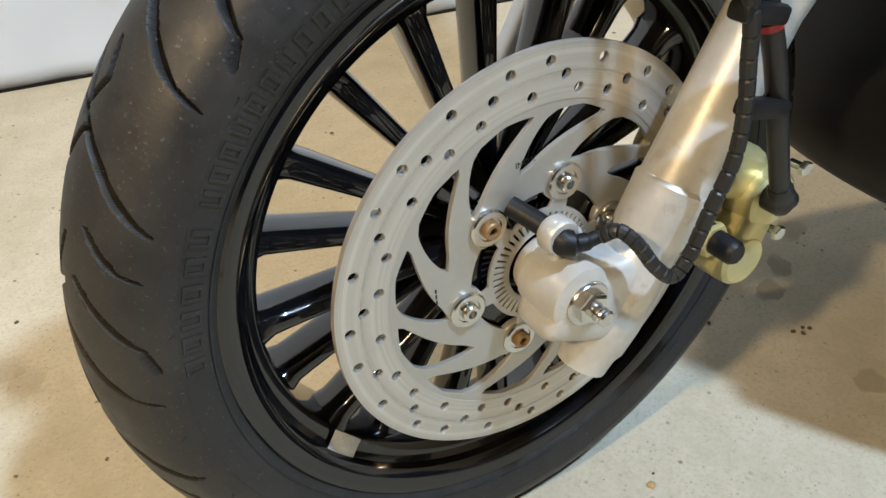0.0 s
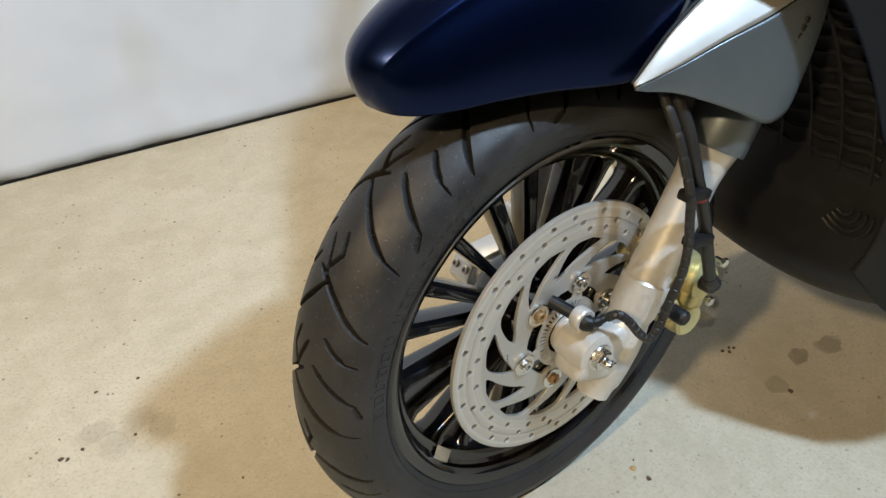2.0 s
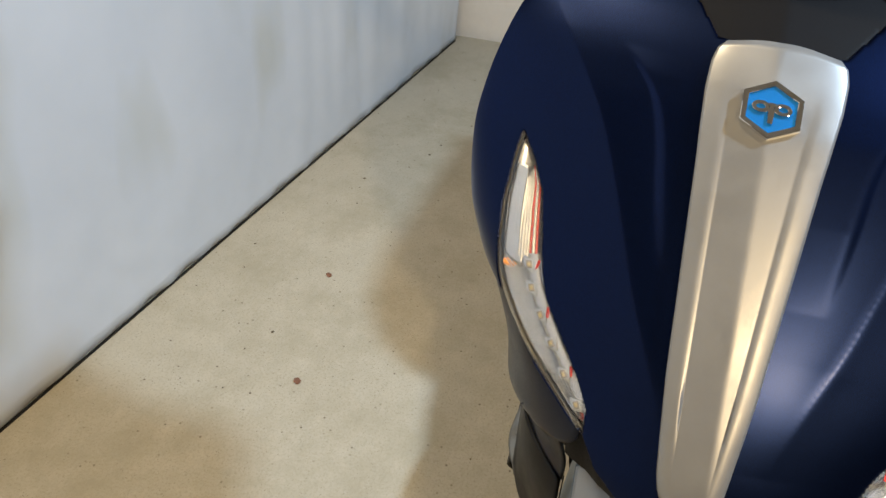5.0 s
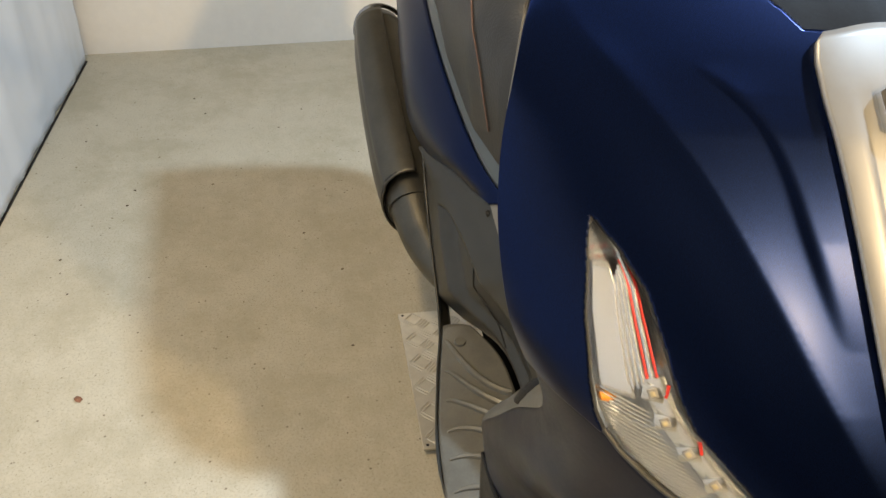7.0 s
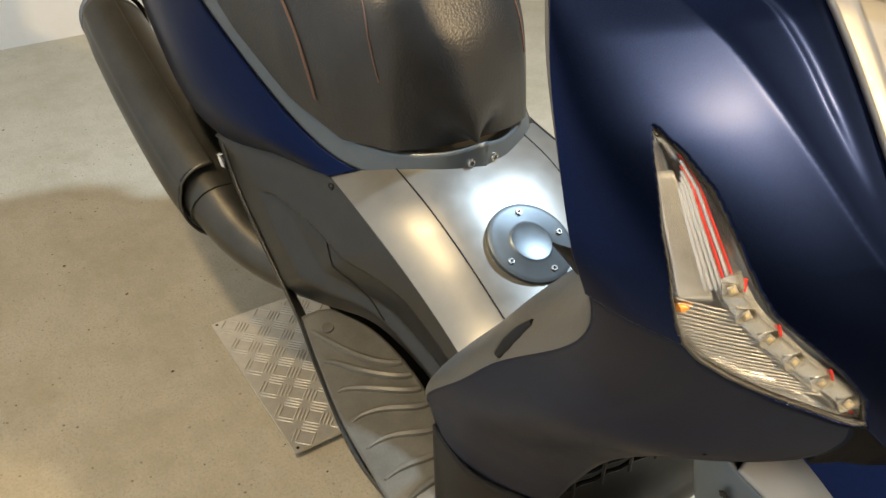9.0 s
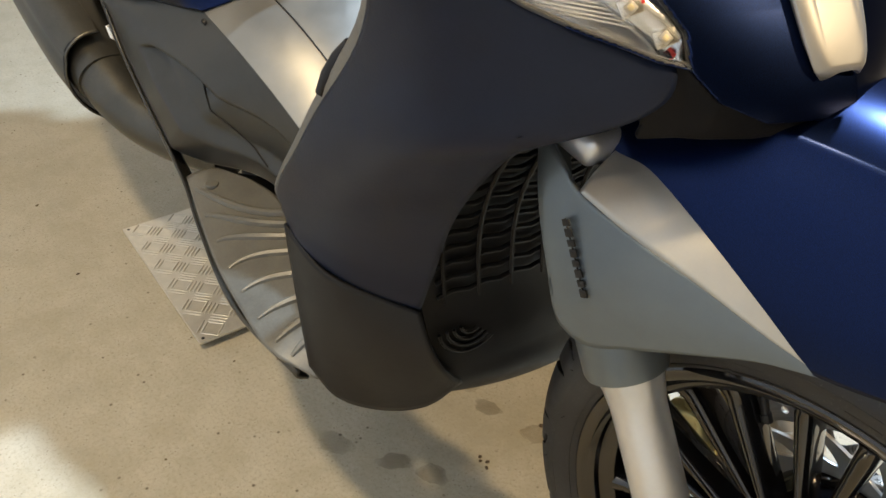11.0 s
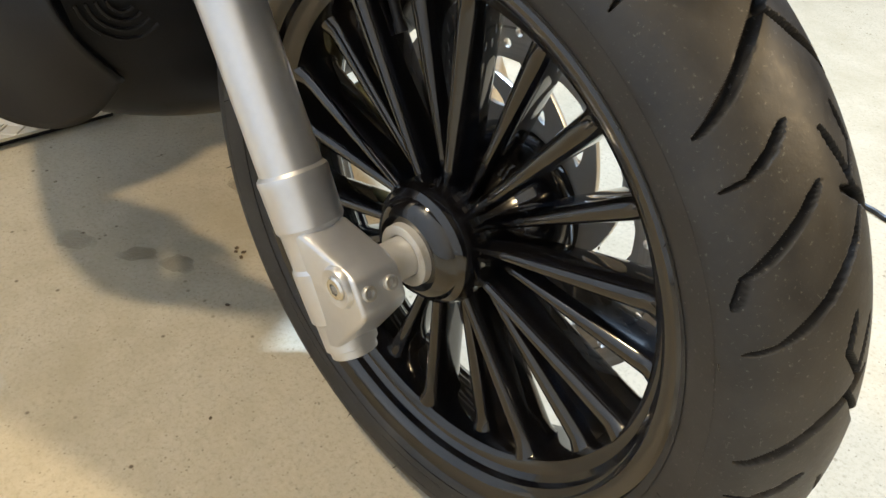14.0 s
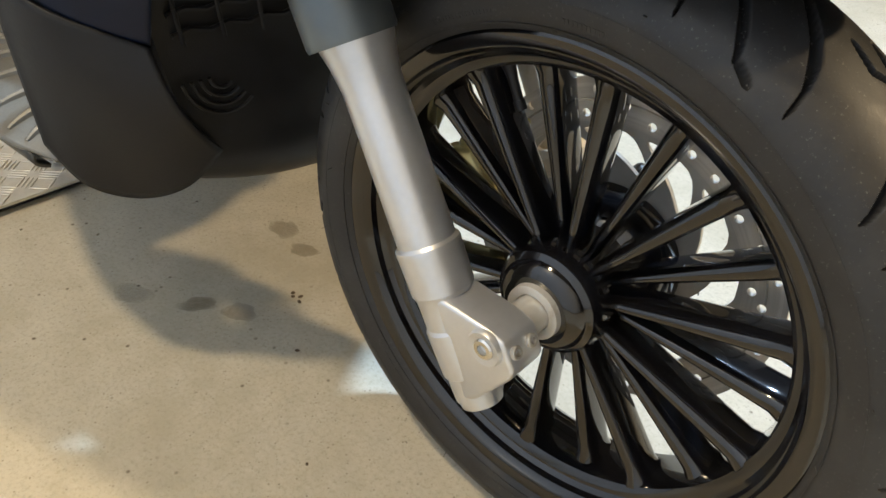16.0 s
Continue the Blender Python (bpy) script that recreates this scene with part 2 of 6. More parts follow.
def part_mesh(name, me, parent, m=None, label=""):
    ob = new(name, me)
    ob.parent = parent
    if m is not None:
        ob.matrix_basis = m
    if label:
        ob["label"] = label
    return ob


def thing(name, label, category, m=None, group="", kind=""):
    ob = new(name)
    ob.empty_display_size = 0.05
    if m is not None:
        ob.matrix_basis = m
    return tagged(ob, label, category, group, kind)


def solid(ob, thickness, offset=-1.0, bevel=0.0):
    s = ob.modifiers.new("thickness", "SOLIDIFY")
    s.thickness, s.offset = thickness, offset
    if bevel:
        b = ob.modifiers.new("edge", "BEVEL")
        b.width, b.segments, b.limit_method = bevel, 2, "ANGLE"
    return ob


def merge(*bms):
    out = bms[0]
    for b in bms[1:]:
        me = bpy.data.meshes.new("tmp")
        b.to_mesh(me)
        b.free()
        out.from_mesh(me)
        bpy.data.meshes.remove(me)
    return out


def moved(bm, m):
    bmesh.ops.transform(bm, matrix=m, verts=bm.verts)
    return bm


def box(sx, sy, sz, bevel=0.0, at=(0, 0, 0), seg=2):
    bm = bmesh.new()
    bmesh.ops.create_cube(bm, size=1.0, matrix=Matrix.Diagonal((sx, sy, sz, 1)))
    if bevel:
        bmesh.ops.bevel(bm, geom=list(bm.edges), offset=bevel, segments=seg, affect="EDGES", profile=0.5)
    return moved(bm, Matrix.Translation(at))


def grid(fn, nu, nv, closed_u=False):
    """A sheet from fn(u, v), u and v from 0 to 1."""
    bm = bmesh.new()
    rows = []
    for j in range(nv + 1):
        rows.append([bm.verts.new(fn(i / nu, j / nv)) for i in range(nu if closed_u else nu + 1)])
    n = nu if closed_u else nu
    for j in range(nv):
        for i in range(n):
            k = (i + 1) % nu if closed_u else i + 1
            bm.faces.new((rows[j][i], rows[j][k], rows[j + 1][k], rows[j + 1][i]))
    return bm


def revolve(profile, seg=64, closed=False):
    """Turns a profile of (radius, y) about the y axis."""
    prof = list(profile) + ([profile[0]] if closed else [])
    bm = bmesh.new()
    rings = []
    for r, y in profile:
        if r < 1e-6:
            rings.append([bm.verts.new((0, y, 0))] * seg)
        else:
            rings.append([bm.verts.new((r * math.cos(2 * math.pi * i / seg), y, r * math.sin(2 * math.pi * i / seg))) for i in range(seg)])
    pairs = list(zip(rings, rings[1:])) + ([(rings[-1], rings[0])] if closed else [])
    for a, b in pairs:
        for i in range(seg):
            k = (i + 1) % seg
            f = []
            for v in (a[i], a[k], b[k], b[i]):
                if v not in f:
                    f.append(v)
            if len(f) > 2:
                bm.faces.new(f)
    return bm


def smooth_path(pts, n):
    """n + 1 points on a Catmull-Rom curve through pts."""
    p = [Vector(q) for q in pts]
    p = [2 * p[0] - p[1]] + p + [2 * p[-1] - p[-2]]
    out = []
    m = len(pts) - 1
    for i in range(n + 1):
        s = min(i * m / n, m - 1e-9)
        k, t = int(s), s - int(s)
        a, b, c, d = p[k:k + 4]
        out.append(0.5 * ((2 * b) + (c - a) * t + (2 * a - 5 * b + 4 * c - d) * t * t + (3 * b - a - 3 * c + d) * t ** 3))
    return out


def sweep(pts, radius, seg=12, caps=True, flat=1.0):
    """A tube along pts; radius a number or one number a point."""
    pts = [Vector(p) for p in pts]
    rad = radius if isinstance(radius, (list, tuple)) else [radius] * len(pts)
    bm = bmesh.new()
    rings, side = [], None
    for i, p in enumerate(pts):
        d = (pts[min(i + 1, len(pts) - 1)] - pts[max(i - 1, 0)]).normalized()
        if side is None:
            side = d.orthogonal().normalized()
        side = (side - side.dot(d) * d).normalized()
        up = d.cross(side)
        rings.append([bm.verts.new(p + rad[i] * (math.cos(a) * side + flat * math.sin(a) * up)) for a in [2 * math.pi * k / seg for k in range(seg)]])
    for a, b in zip(rings, rings[1:]):
        for i in range(seg):
            k = (i + 1) % seg
            bm.faces.new((a[i], a[k], b[k], b[i]))
    if caps:
        bm.faces.new(rings[0][::-1])
        bm.faces.new(rings[-1])
    return bm


def cut_plate(name, loops, half, bevel=0.0):
    """A flat plate in the xy plane with holes: the first loop is its outline. Returns a bmesh."""
    cu = bpy.data.curves.new(name, "CURVE")
    cu.dimensions, cu.fill_mode, cu.extrude = "2D", "BOTH", half
    cu.bevel_depth, cu.bevel_resolution = bevel, 1
    for loop in loops:
        s = cu.splines.new("POLY")
        s.points.add(len(loop) - 1)
        for q, (x, y) in zip(s.points, loop):
            q.co = (x, y, 0, 1)
        s.use_cyclic_u = True
    ob = bpy.data.objects.new(name, cu)
    scene.collection.objects.link(ob)
    dg = bpy.context.evaluated_depsgraph_get()
    me = bpy.data.meshes.new_from_object(ob.evaluated_get(dg))
    bm = bmesh.new()
    bm.from_mesh(me)
    bpy.data.objects.remove(ob)
    bpy.data.curves.remove(cu)
    bpy.data.meshes.remove(me)
    return bm


def circle(x, y, r, n=16):
    return [(x + r * math.cos(2 * math.pi * i / n), y + r * math.sin(2 * math.pi * i / n)) for i in range(n)]


def polar(r, deg):
    return (r * math.cos(radians(deg)), r * math.sin(radians(deg)))


def table(rows, z):
    """Smooth look-up in rows of (z, value, ...)."""
    if z <= rows[0][0]:
        return rows[0][1:]
    for a, b in zip(rows, rows[1:]):
        if z <= b[0]:
            t = (z - a[0]) / (b[0] - a[0])
            return tuple(p + (q - p) * t for p, q in zip(a[1:], b[1:]))
    return rows[-1][1:]


GLIDES = {}


def glide(rows, z):
    """Like table, along a smooth curve through the rows."""
    key = (id(rows), round(z, 6))
    if key in GLIDES:
        return GLIDES[key]
    n = len(rows) - 1
    if z <= rows[0][0] or z >= rows[n][0]:
        out = rows[0][1:] if z <= rows[0][0] else rows[n][1:]
    else:
        k = next(i for i in range(n) if z <= rows[i + 1][0])
        a, b = rows[k], rows[k + 1]
        p, q = rows[max(0, k - 1)], rows[min(n, k + 2)]
        h = b[0] - a[0]
        t = (z - a[0]) / h
        out = []
        for i in range(1, len(a)):
            ma = (b[i] - p[i]) / (b[0] - p[0]) * h
            mb = (q[i] - a[i]) / (q[0] - a[0]) * h
            out.append((2 * t ** 3 - 3 * t * t + 1) * a[i] + (t ** 3 - 2 * t * t + t) * ma + (3 * t * t - 2 * t ** 3) * b[i] + (t ** 3 - t * t) * mb)
        out = tuple(out)
    GLIDES[key] = out
    return out


def hexbolt(head, length, parent, m, material, name="bolt", socket=True):
    """A socket screw or hex bolt along its own +y, head at the origin."""
    b = revolve([(0.0, 0.25 * head), (0.46 * head, 0.25 * head), (0.50 * head, -0.45 * head), (0.86 * head, -0.45 * head), (head, -0.28 * head), (head, 0.35 * head), (0.55 * head, 0.4 * head), (0.5 * head, length), (0.0, length)], 20) if socket else merge(
        moved(revolve([(0.0, -0.7 * head), (0.85 * head, -0.7 * head), (head, -0.55 * head), (head, 0.0), (0.0, 0.0)], 6), pose(0, 0, 0, 0, 20, 0)), revolve([(0.0, 0.0), (0.5 * head, 0.0), (0.5 * head, length), (0.0, length)], 14))
    ob = part(name, b, material, parent, angle=30)
    ob.matrix_basis = m
    return ob


# ---- the place ----
def sheet_y(x):
    return 1.224 - 0.077 * x


def build_room():
    fl = new("floor", None)
    bm = box(13.0, 10.0, 0.1, at=(-3.5, -2.9, -0.05))
    me = link_mesh("floor", bm, CONCRETE, False)
    bpy.data.objects.remove(fl)
    tagged(new("floor", me), "beige worn concrete garage floor with specks", "floor", kind="structure")
    wall = link_mesh("wall_back", box(0.12, 10.2, 3.3, at=(3.02, -2.9, 1.65)), WALLPAINT, False)
    tagged(new("wall_back", wall), "white painted plaster back wall", "wall", kind="structure")
    # unseen closing walls, dark to hold down the bounced light
    wall = link_mesh("unseen_wall_front", box(0.12, 10.2, 3.3, at=(-10.02, -2.9, 1.65)), GREYWALL, False)
    tagged(new("unseen_wall_front", wall), "unseen dark grey wall added to close the room", "wall", kind="structure")
    wall = link_mesh("unseen_wall_side", box(13.2, 0.12, 3.3, at=(-3.5, -7.95, 1.65)), GREYWALL, False)
    tagged(new("unseen_wall_side", wall), "unseen dark grey wall added to close the room", "wall", kind="structure")
    # another unseen wall, closing the room past the sheet
    wall = link_mesh("unseen_wall_sheet", box(13.2, 0.12, 3.3, at=(-3.5, 2.12, 1.65)), WALLPAINT, False)
    tagged(new("unseen_wall_sheet", wall), "unseen white wall added to close the room behind the sheet", "wall", kind="structure")
    # unseen ceiling in dark grey, so that little light bounces back
    ce = link_mesh("ceiling", box(13.2, 10.3, 0.1, at=(-3.5, -2.9, 3.26)), CEILPAINT, False)
    tagged(new("ceiling", ce), "unseen dark grey ceiling added to close the room", "ceiling", kind="structure")

    # the hanging sheet: hangs just clear of the floor, with soft folds
    def fold(u, v):
        x = -4.6 + 7.50 * u
        z = 0.005 + 2.7 * v
        damp = 0.25 + 0.75 * min(1.0, v * 5)
        y = sheet_y(x)
        y += damp * (0.016 * noise.noise(Vector((x * 2.2, z * 0.5, 1.0))) + 0.010 * noise.noise(Vector((x * 6.0 + 0.8 * z, z * 0.8, 5.0))))
        pleat = max(0.0, min(1.0, (x - 1.3) / 0.5))
        y += pleat * damp * (0.006 * math.sin(x * 23 + 5.0 * noise.noise(Vector((x * 1.5, z * 0.4, 3.0)))) + 0.010 * noise.noise(Vector((x * 11, z * 0.7, 9.0))))
        y += 0.006 * noise.noise(Vector((x * 14 + z * 9, z * 16, 8.0))) * max(0.0, 1 - v * 6)
        return (x, y, z)
    ob = part("hanging_sheet", grid(fold, 560, 90), FABRIC, None)
    tagged(solid(ob, 0.003), "pale blue-grey cloth sheet hung as a wall", "sheet", kind="structure")
    # black strip added for the dark line of the gap under the sheet
    gap = part("baseboard", box(7.5, 0.006, 0.003, at=(0, 0, -0.0022)), BLACKPLASTIC, None, smooth=False)
    gap.matrix_basis = pose(-0.85, sheet_y(-0.85) - 0.006, 0.004, 0, 0, math.degrees(math.atan(-0.077)))
    tagged(gap, "thin black strip added for the dark gap under the sheet", "baseboard", kind="structure")


build_room()


# ---- the scooter: one thing, its assemblies below it ----
SCOOTER = thing("scooter", "dark satin blue maxi scooter parked on its stand", "scooter", pose(0, 0, 0))


def unit(name, label, m=None):
    """An assembly of the scooter, holding its own pieces."""
    ob = new(name)
    ob.empty_display_size = 0.05
    ob.parent = SCOOTER
    ob["label"] = label
    if m is not None:
        ob.matrix_basis = m
    return ob

# ---- the front wheel, brake and fork (they turn with the steering) ----
AXLE = 0.2735
TYRE_PROFILE = [(0.211, 0.044), (0.217, 0.050), (0.226, 0.0535), (0.236, 0.0550), (0.2405, 0.0553), (0.2475, 0.0535), (0.2590, 0.0475), (0.2692, 0.0370), (0.2765, 0.0255), (0.2818, 0.0130), (0.2835, 0.0)]


def tyre_point(s):
    """s from -1 (disc side bead) to 1: radius and y on the section."""
    n = len(TYRE_PROFILE) - 1
    k = (1 - abs(s)) * n
    i = min(int(k), n - 1)
    a, b = TYRE_PROFILE[i], TYRE_PROFILE[i + 1]
    p = TYRE_PROFILE[i - 1] if i else (2 * a[0] - b[0], 2 * a[1] - b[1])
    q = TYRE_PROFILE[i + 2] if i + 2 <= n else (a[0], -a[1])
    t = k - i

    def curve(j):
        return 0.5 * (2 * a[j] + (b[j] - p[j]) * t + (2 * p[j] - 5 * a[j] + 4 * b[j] - q[j]) * t * t + (3 * a[j] - p[j] - 3 * b[j] + q[j]) * t ** 3)
    return curve(0), math.copysign(curve(1), s)


GROOVES = []  # polylines of (degrees, y) over one period, with half width in metres
PERIOD = 40.0
for side, off in ((1, 9.0), (-1, 29.0)):
    for line, half in (
        ([(-1.5, -0.006), (0.0, 0.007), (2.5, 0.021), (6.0, 0.037), (8.5, 0.050)], 0.0026),
        ([(10.5, 0.024), (12.5, 0.032), (14.2, 0.042)], 0.0021),
        ([(14.2, 0.042), (14.6, 0.050)], 0.0009),
        ([(17.0, 0.018), (19.0, 0.026), (21.5, 0.038), (24.0, 0.050)], 0.0023),
        ([(24.0, 0.050), (27.5, 0.0528)], 0.0010),
        ([(12.5, 0.008), (16.0, 0.001), (21.0, -0.007)], 0.0017),
        ([(20.5, -0.008), (24.0, 0.004), (26.0, 0.013), (28.5, 0.023), (30.5, 0.033), (32.0, 0.042)], 0.0026),
        ([(32.0, 0.042), (33.0, 0.0515)], 0.0011),
        ([(31.0, 0.007), (35.0, 0.012), (39.0, 0.001)], 0.0017),
    ):
        GROOVES.append(([(off + d, side * y) for d, y in line], half))


def groove_depth(deg, y):
    d = deg % PERIOD
    best = 0.0
    for line, half in GROOVES:
        for shift in (-PERIOD, 0.0, PERIOD, 2 * PERIOD):
            p = d + shift
            if p < line[0][0] - 1.5 or p > max(line[0][0], line[-1][0]) + 1.5:
                continue
            for k, (a, b) in enumerate(zip(line, line[1:])):
                ax, ay, bx, by = radians(a[0]) * 0.27, a[1], radians(b[0]) * 0.27, b[1]
                px = radians(p) * 0.27
                dx, dy = bx - ax, by - ay
                t = max(0.0, min(1.0, ((px - ax) * dx + (y - ay) * dy) / (dx * dx + dy * dy)))
                q = math.hypot(px - ax - t * dx, y - ay - t * dy)
                # the cut narrows to both ends
                f = (k + t) / (len(line) - 1)
                wide = half * min(1.0, 0.45 + 3.0 * min(f, 1 - f))
                if q < wide + 0.0006:
                    g = min(1.0, (wide + 0.0006 - q) / 0.0013)
                    best = max(best, g * g * (3 - 2 * g))
    return best


def build_tyre(parent):
    periods = int(360 / PERIOD)
    step = 200
    n_ang = periods * step
    ss = [-1.0, -0.97, -0.93, -0.87, -0.80, -0.73, -0.66, -0.615]
    tread = [-0.6 + 1.2 * i / 140 for i in range(141)]
    ss = ss + tread + [-s for s in reversed(ss)]
    depth = {}
    for j, s in enumerate(ss):
        r, y = tyre_point(s)
        for i in range(step):
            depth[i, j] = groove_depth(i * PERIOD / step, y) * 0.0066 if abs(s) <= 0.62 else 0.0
    bm = bmesh.new()
    rings = []
    for i in range(n_ang):
        a = 2 * math.pi * i / n_ang
        ring = []
        for j, s in enumerate(ss):
            r, y = tyre_point(s)
            r -= depth[i % step, j]
            if 0.61 < abs(s) < 0.70:
                r -= 0.0010
            ring.append(bm.verts.new((r * math.cos(a), y, max(0.0005 - AXLE, r * math.sin(a)))))
        rings.append(ring)
    for i in range(n_ang):
        a, b = rings[i], rings[(i + 1) % n_ang]
        for j in range(len(ss) - 1):
            bm.faces.new((a[j], b[j], b[j + 1], a[j + 1]))
    tyre = part("tyre", bm, RUBBER, parent, "black rubber tyre with swept tread grooves", angle=32)
    in_groove = tyre.data.attributes.new("in_groove", "FLOAT", "POINT")
    in_groove.data.foreach_set("value", [min(1.0, depth[i % step, j] / 0.002) for i in range(n_ang) for j in range(len(ss))])


def side_marks(parent):
    """Raised moulding on the sidewalls: the maker's marks are plain bars and blocks."""
    rnd = random.Random(4)
    bm = bmesh.new()

    def block(side, deg, r0, r1, wide, proud=0.0005, lean=0.0):
        vs = []
        for rr, dd in ((r0, -wide), (r0, wide), (r1, wide + lean), (r1, -wide + lean)):
            # lies on the sidewall
            k = (rr - 0.217) / (0.236 - 0.217)
            y = 0.0500 + (0.0550 - 0.0500) * max(0.0, min(1.0, k)) ** 0.6
            a = radians(deg + dd)
            for h in (-0.0006, proud):
                vs.append(bm.verts.new((rr * math.cos(a), side * (y + h), rr * math.sin(a))))
        lo, hi = vs[0::2], vs[1::2]
        bm.faces.new(hi)
        for q in range(4):
            bm.faces.new((lo[q], lo[(q + 1) % 4], hi[(q + 1) % 4], hi[q]))

    # large maker's word, drawn as plain upright strokes
    for side in (-1, 1):
        for start, count, size in ((157, 6, 2.6), (122, 10, 2.1)) if side < 0 else ():
            for k in range(count):
                c = start + k * size * 1.55
                block(side, c - 0.36 * size, 0.2235, 0.2350, 0.16 * size, 0.0010)
                block(side, c + 0.36 * size, 0.2235, 0.2350, 0.10 * size, 0.0010)
                block(side, c, 0.2235, 0.2250, 0.40 * size, 0.0010)
                if k % 3:
                    block(side, c, 0.2335, 0.2350, 0.40 * size, 0.0010)
        # small print
        for start, count in ((192, 16), (214, 24), (236, 12), (258, 26), (60, 18), (88, 10), (300, 22)):
            for k in range(count):
                block(side, start + k * 0.8, 0.2245 + 0.0006 * (k % 2), 0.2280, 0.18 + 0.12 * rnd.random(), 0.0005)
        # thin rib near the bead and the rib under the tread
        for r0, r1 in ((0.2185, 0.2192), (0.2372, 0.2378)):
            for k in range(180):
                block(side, k * 2, r0, r1, 1.0, 0.0005)
    tagged(part("sidewall_moulding", bm, RUBBER, parent, "raised moulded sidewall bars", smooth=False), kind="stuff")
    # rubber vent hairs
    hairs = bmesh.new()
    for k in range(46):
        a = radians(k * 7.8 + rnd.uniform(-2, 2))
        side = 1 if k % 2 else -1
        s = side * rnd.choice((0.62, 0.5, 0.9, 0.75))
        r, y = tyre_point(s)
        p = Vector((r * math.cos(a), y, r * math.sin(a)))
        d = Vector((math.cos(a) * 0.4 + rnd.uniform(-0.5, 0.5), side * 0.9, math.sin(a) * 0.4 + rnd.uniform(-0.5, 0.5))).normalized()
        hairs = merge(hairs, sweep([p - d * 0.001, p + d * 0.002, p + d * 0.0042], [0.0005, 0.0004, 0.0002], 5))
    tagged(part("moulding_fluff", hairs, RUBBER, parent, "short moulding hairs"), kind="stuff")


def build_wheel():
    w = unit("front_wheel", "black multi-spoke scooter wheel with a black tyre", pose(0, 0, AXLE))
    build_tyre(w)
    side_marks(w)
    lip = [(0.2145, 0.0425), (0.2145, 0.0465), (0.2115, 0.0480), (0.2060, 0.0470), (0.2010, 0.0440), (0.1985, 0.0400), (0.1965, 0.0385), (0.1950, 0.0330), (0.1915, 0.0290), (0.1865, 0.0270), (0.1830, 0.0235), (0.1812, 0.0150), (0.1812, 0.0)]
    prof = lip + [(r, -y) for r, y in reversed(lip[:-1])]
    prof += [(0.2090, -0.0420), (0.2000, -0.0300), (0.1930, 0.0), (0.2000, 0.0300), (0.2090, 0.0420)]
    part("rim", revolve(prof, 160, True), GLOSSBLACK, w, "gloss black rim", angle=24)
    # hub barrel with its stepped domed cover
    part("hub", revolve([(0.0, 0.038), (0.0225, 0.038), (0.0235, 0.052), (0.0290, 0.0535), (0.0340, 0.0515), (0.0380, 0.0475), (0.0400, 0.0440), (0.0412, 0.0432), (0.0445, 0.0405), (0.0470, 0.0350), (0.0482, 0.0290), (0.0485, 0.0240), (0.0478, 0.0195), (0.0420, 0.0170), (0.0400, 0.0), (0.0440, -0.0200), (0.0500, -0.0250), (0.0620, -0.0450), (0.0640, -0.0560), (0.0, -0.0560)], 72), GLOSSBLACK, w, "gloss black hub with a stepped cover", angle=25)
    part("seal", revolve([(0.0, 0.053), (0.0160, 0.053), (0.0160, 0.0575), (0.0205, 0.0585), (0.0232, 0.0575), (0.0235, 0.050), (0.0, 0.050)], 48), CAST, w, "pale grey bearing seal ring")
    # spokes: deep tapered blades, leaning alternately to either side
    for k in range(20):
        lean = 1 if k % 2 else -1
        def blade(u, v, lean=lean):
            r = 0.040 + (0.1840 - 0.040) * v
            thick = 0.0046 + 0.0050 * v + 0.0030 * max(0.0, (v - 0.92) / 0.08)
            deep = 0.0170 + 0.0005 * v + 0.004 * max(0.0, (v - 0.93) / 0.07)
            mid = lean * 0.0060 * (1 - 0.3 * v)
            a = 2 * math.pi * u
            ca, sa = math.cos(a), math.sin(a)
            t = thick * math.copysign(abs(ca) ** 0.75, ca)
            y = deep * math.copysign(abs(sa) ** 0.75, sa)
            # a raised bead along the outer edges
            return (r, mid + y, t)
        bm = grid(blade, 20, 14, True)
        ob = part("spoke", bm, GLOSSBLACK, w, angle=50)
        ob.matrix_basis = pose(0, 0, 0, 0, -(111 + 18 * k), 0)
    # foil sticker inside the rim
    st = part("rim_sticker", box(0.027, 0.0165, 0.0006, 0.0002), WHITESTICKER, w, "worn silver foil sticker")
    a = radians(-139)
    st.matrix_basis = Matrix.Translation((0.1895 * math.cos(a), -0.0312, 0.1895 * math.sin(a))) @ Matrix.Rotation(-(a + math.pi / 2), 4, "Y") @ pose(0, 0, 0, 68, 0, 0)
    part("valve", merge(sweep([(0, 0, 0), (0, 0, -0.014), (0.001, 0.0, -0.03)], [0.006, 0.004, 0.004], 12), sweep([(0.001, 0, -0.03), (0.001, 0, -0.038)], 0.0048, 10)), BLACKPLASTIC, w, "black rubber valve").matrix_basis = pose(0.182 * math.cos(radians(62)), 0, 0.182 * math.sin(radians(62)), 0, 28, 0)
    return w


def disc_loops():
    outline = circle(0, 0, 0.150, 160)
    holes = []
    for k in range(8):
        b = 90 + 45 * k
        for r, d in ((0.1405, 0), (0.1405, 11.5), (0.1405, 28.5), (0.1310, 17.5), (0.1310, 39.8), (0.1215, 5.8), (0.1215, 23.0), (0.1215, 34.5)):
            holes.append(circle(*polar(r, b + d), 0.0039, 14))
    return outline, holes


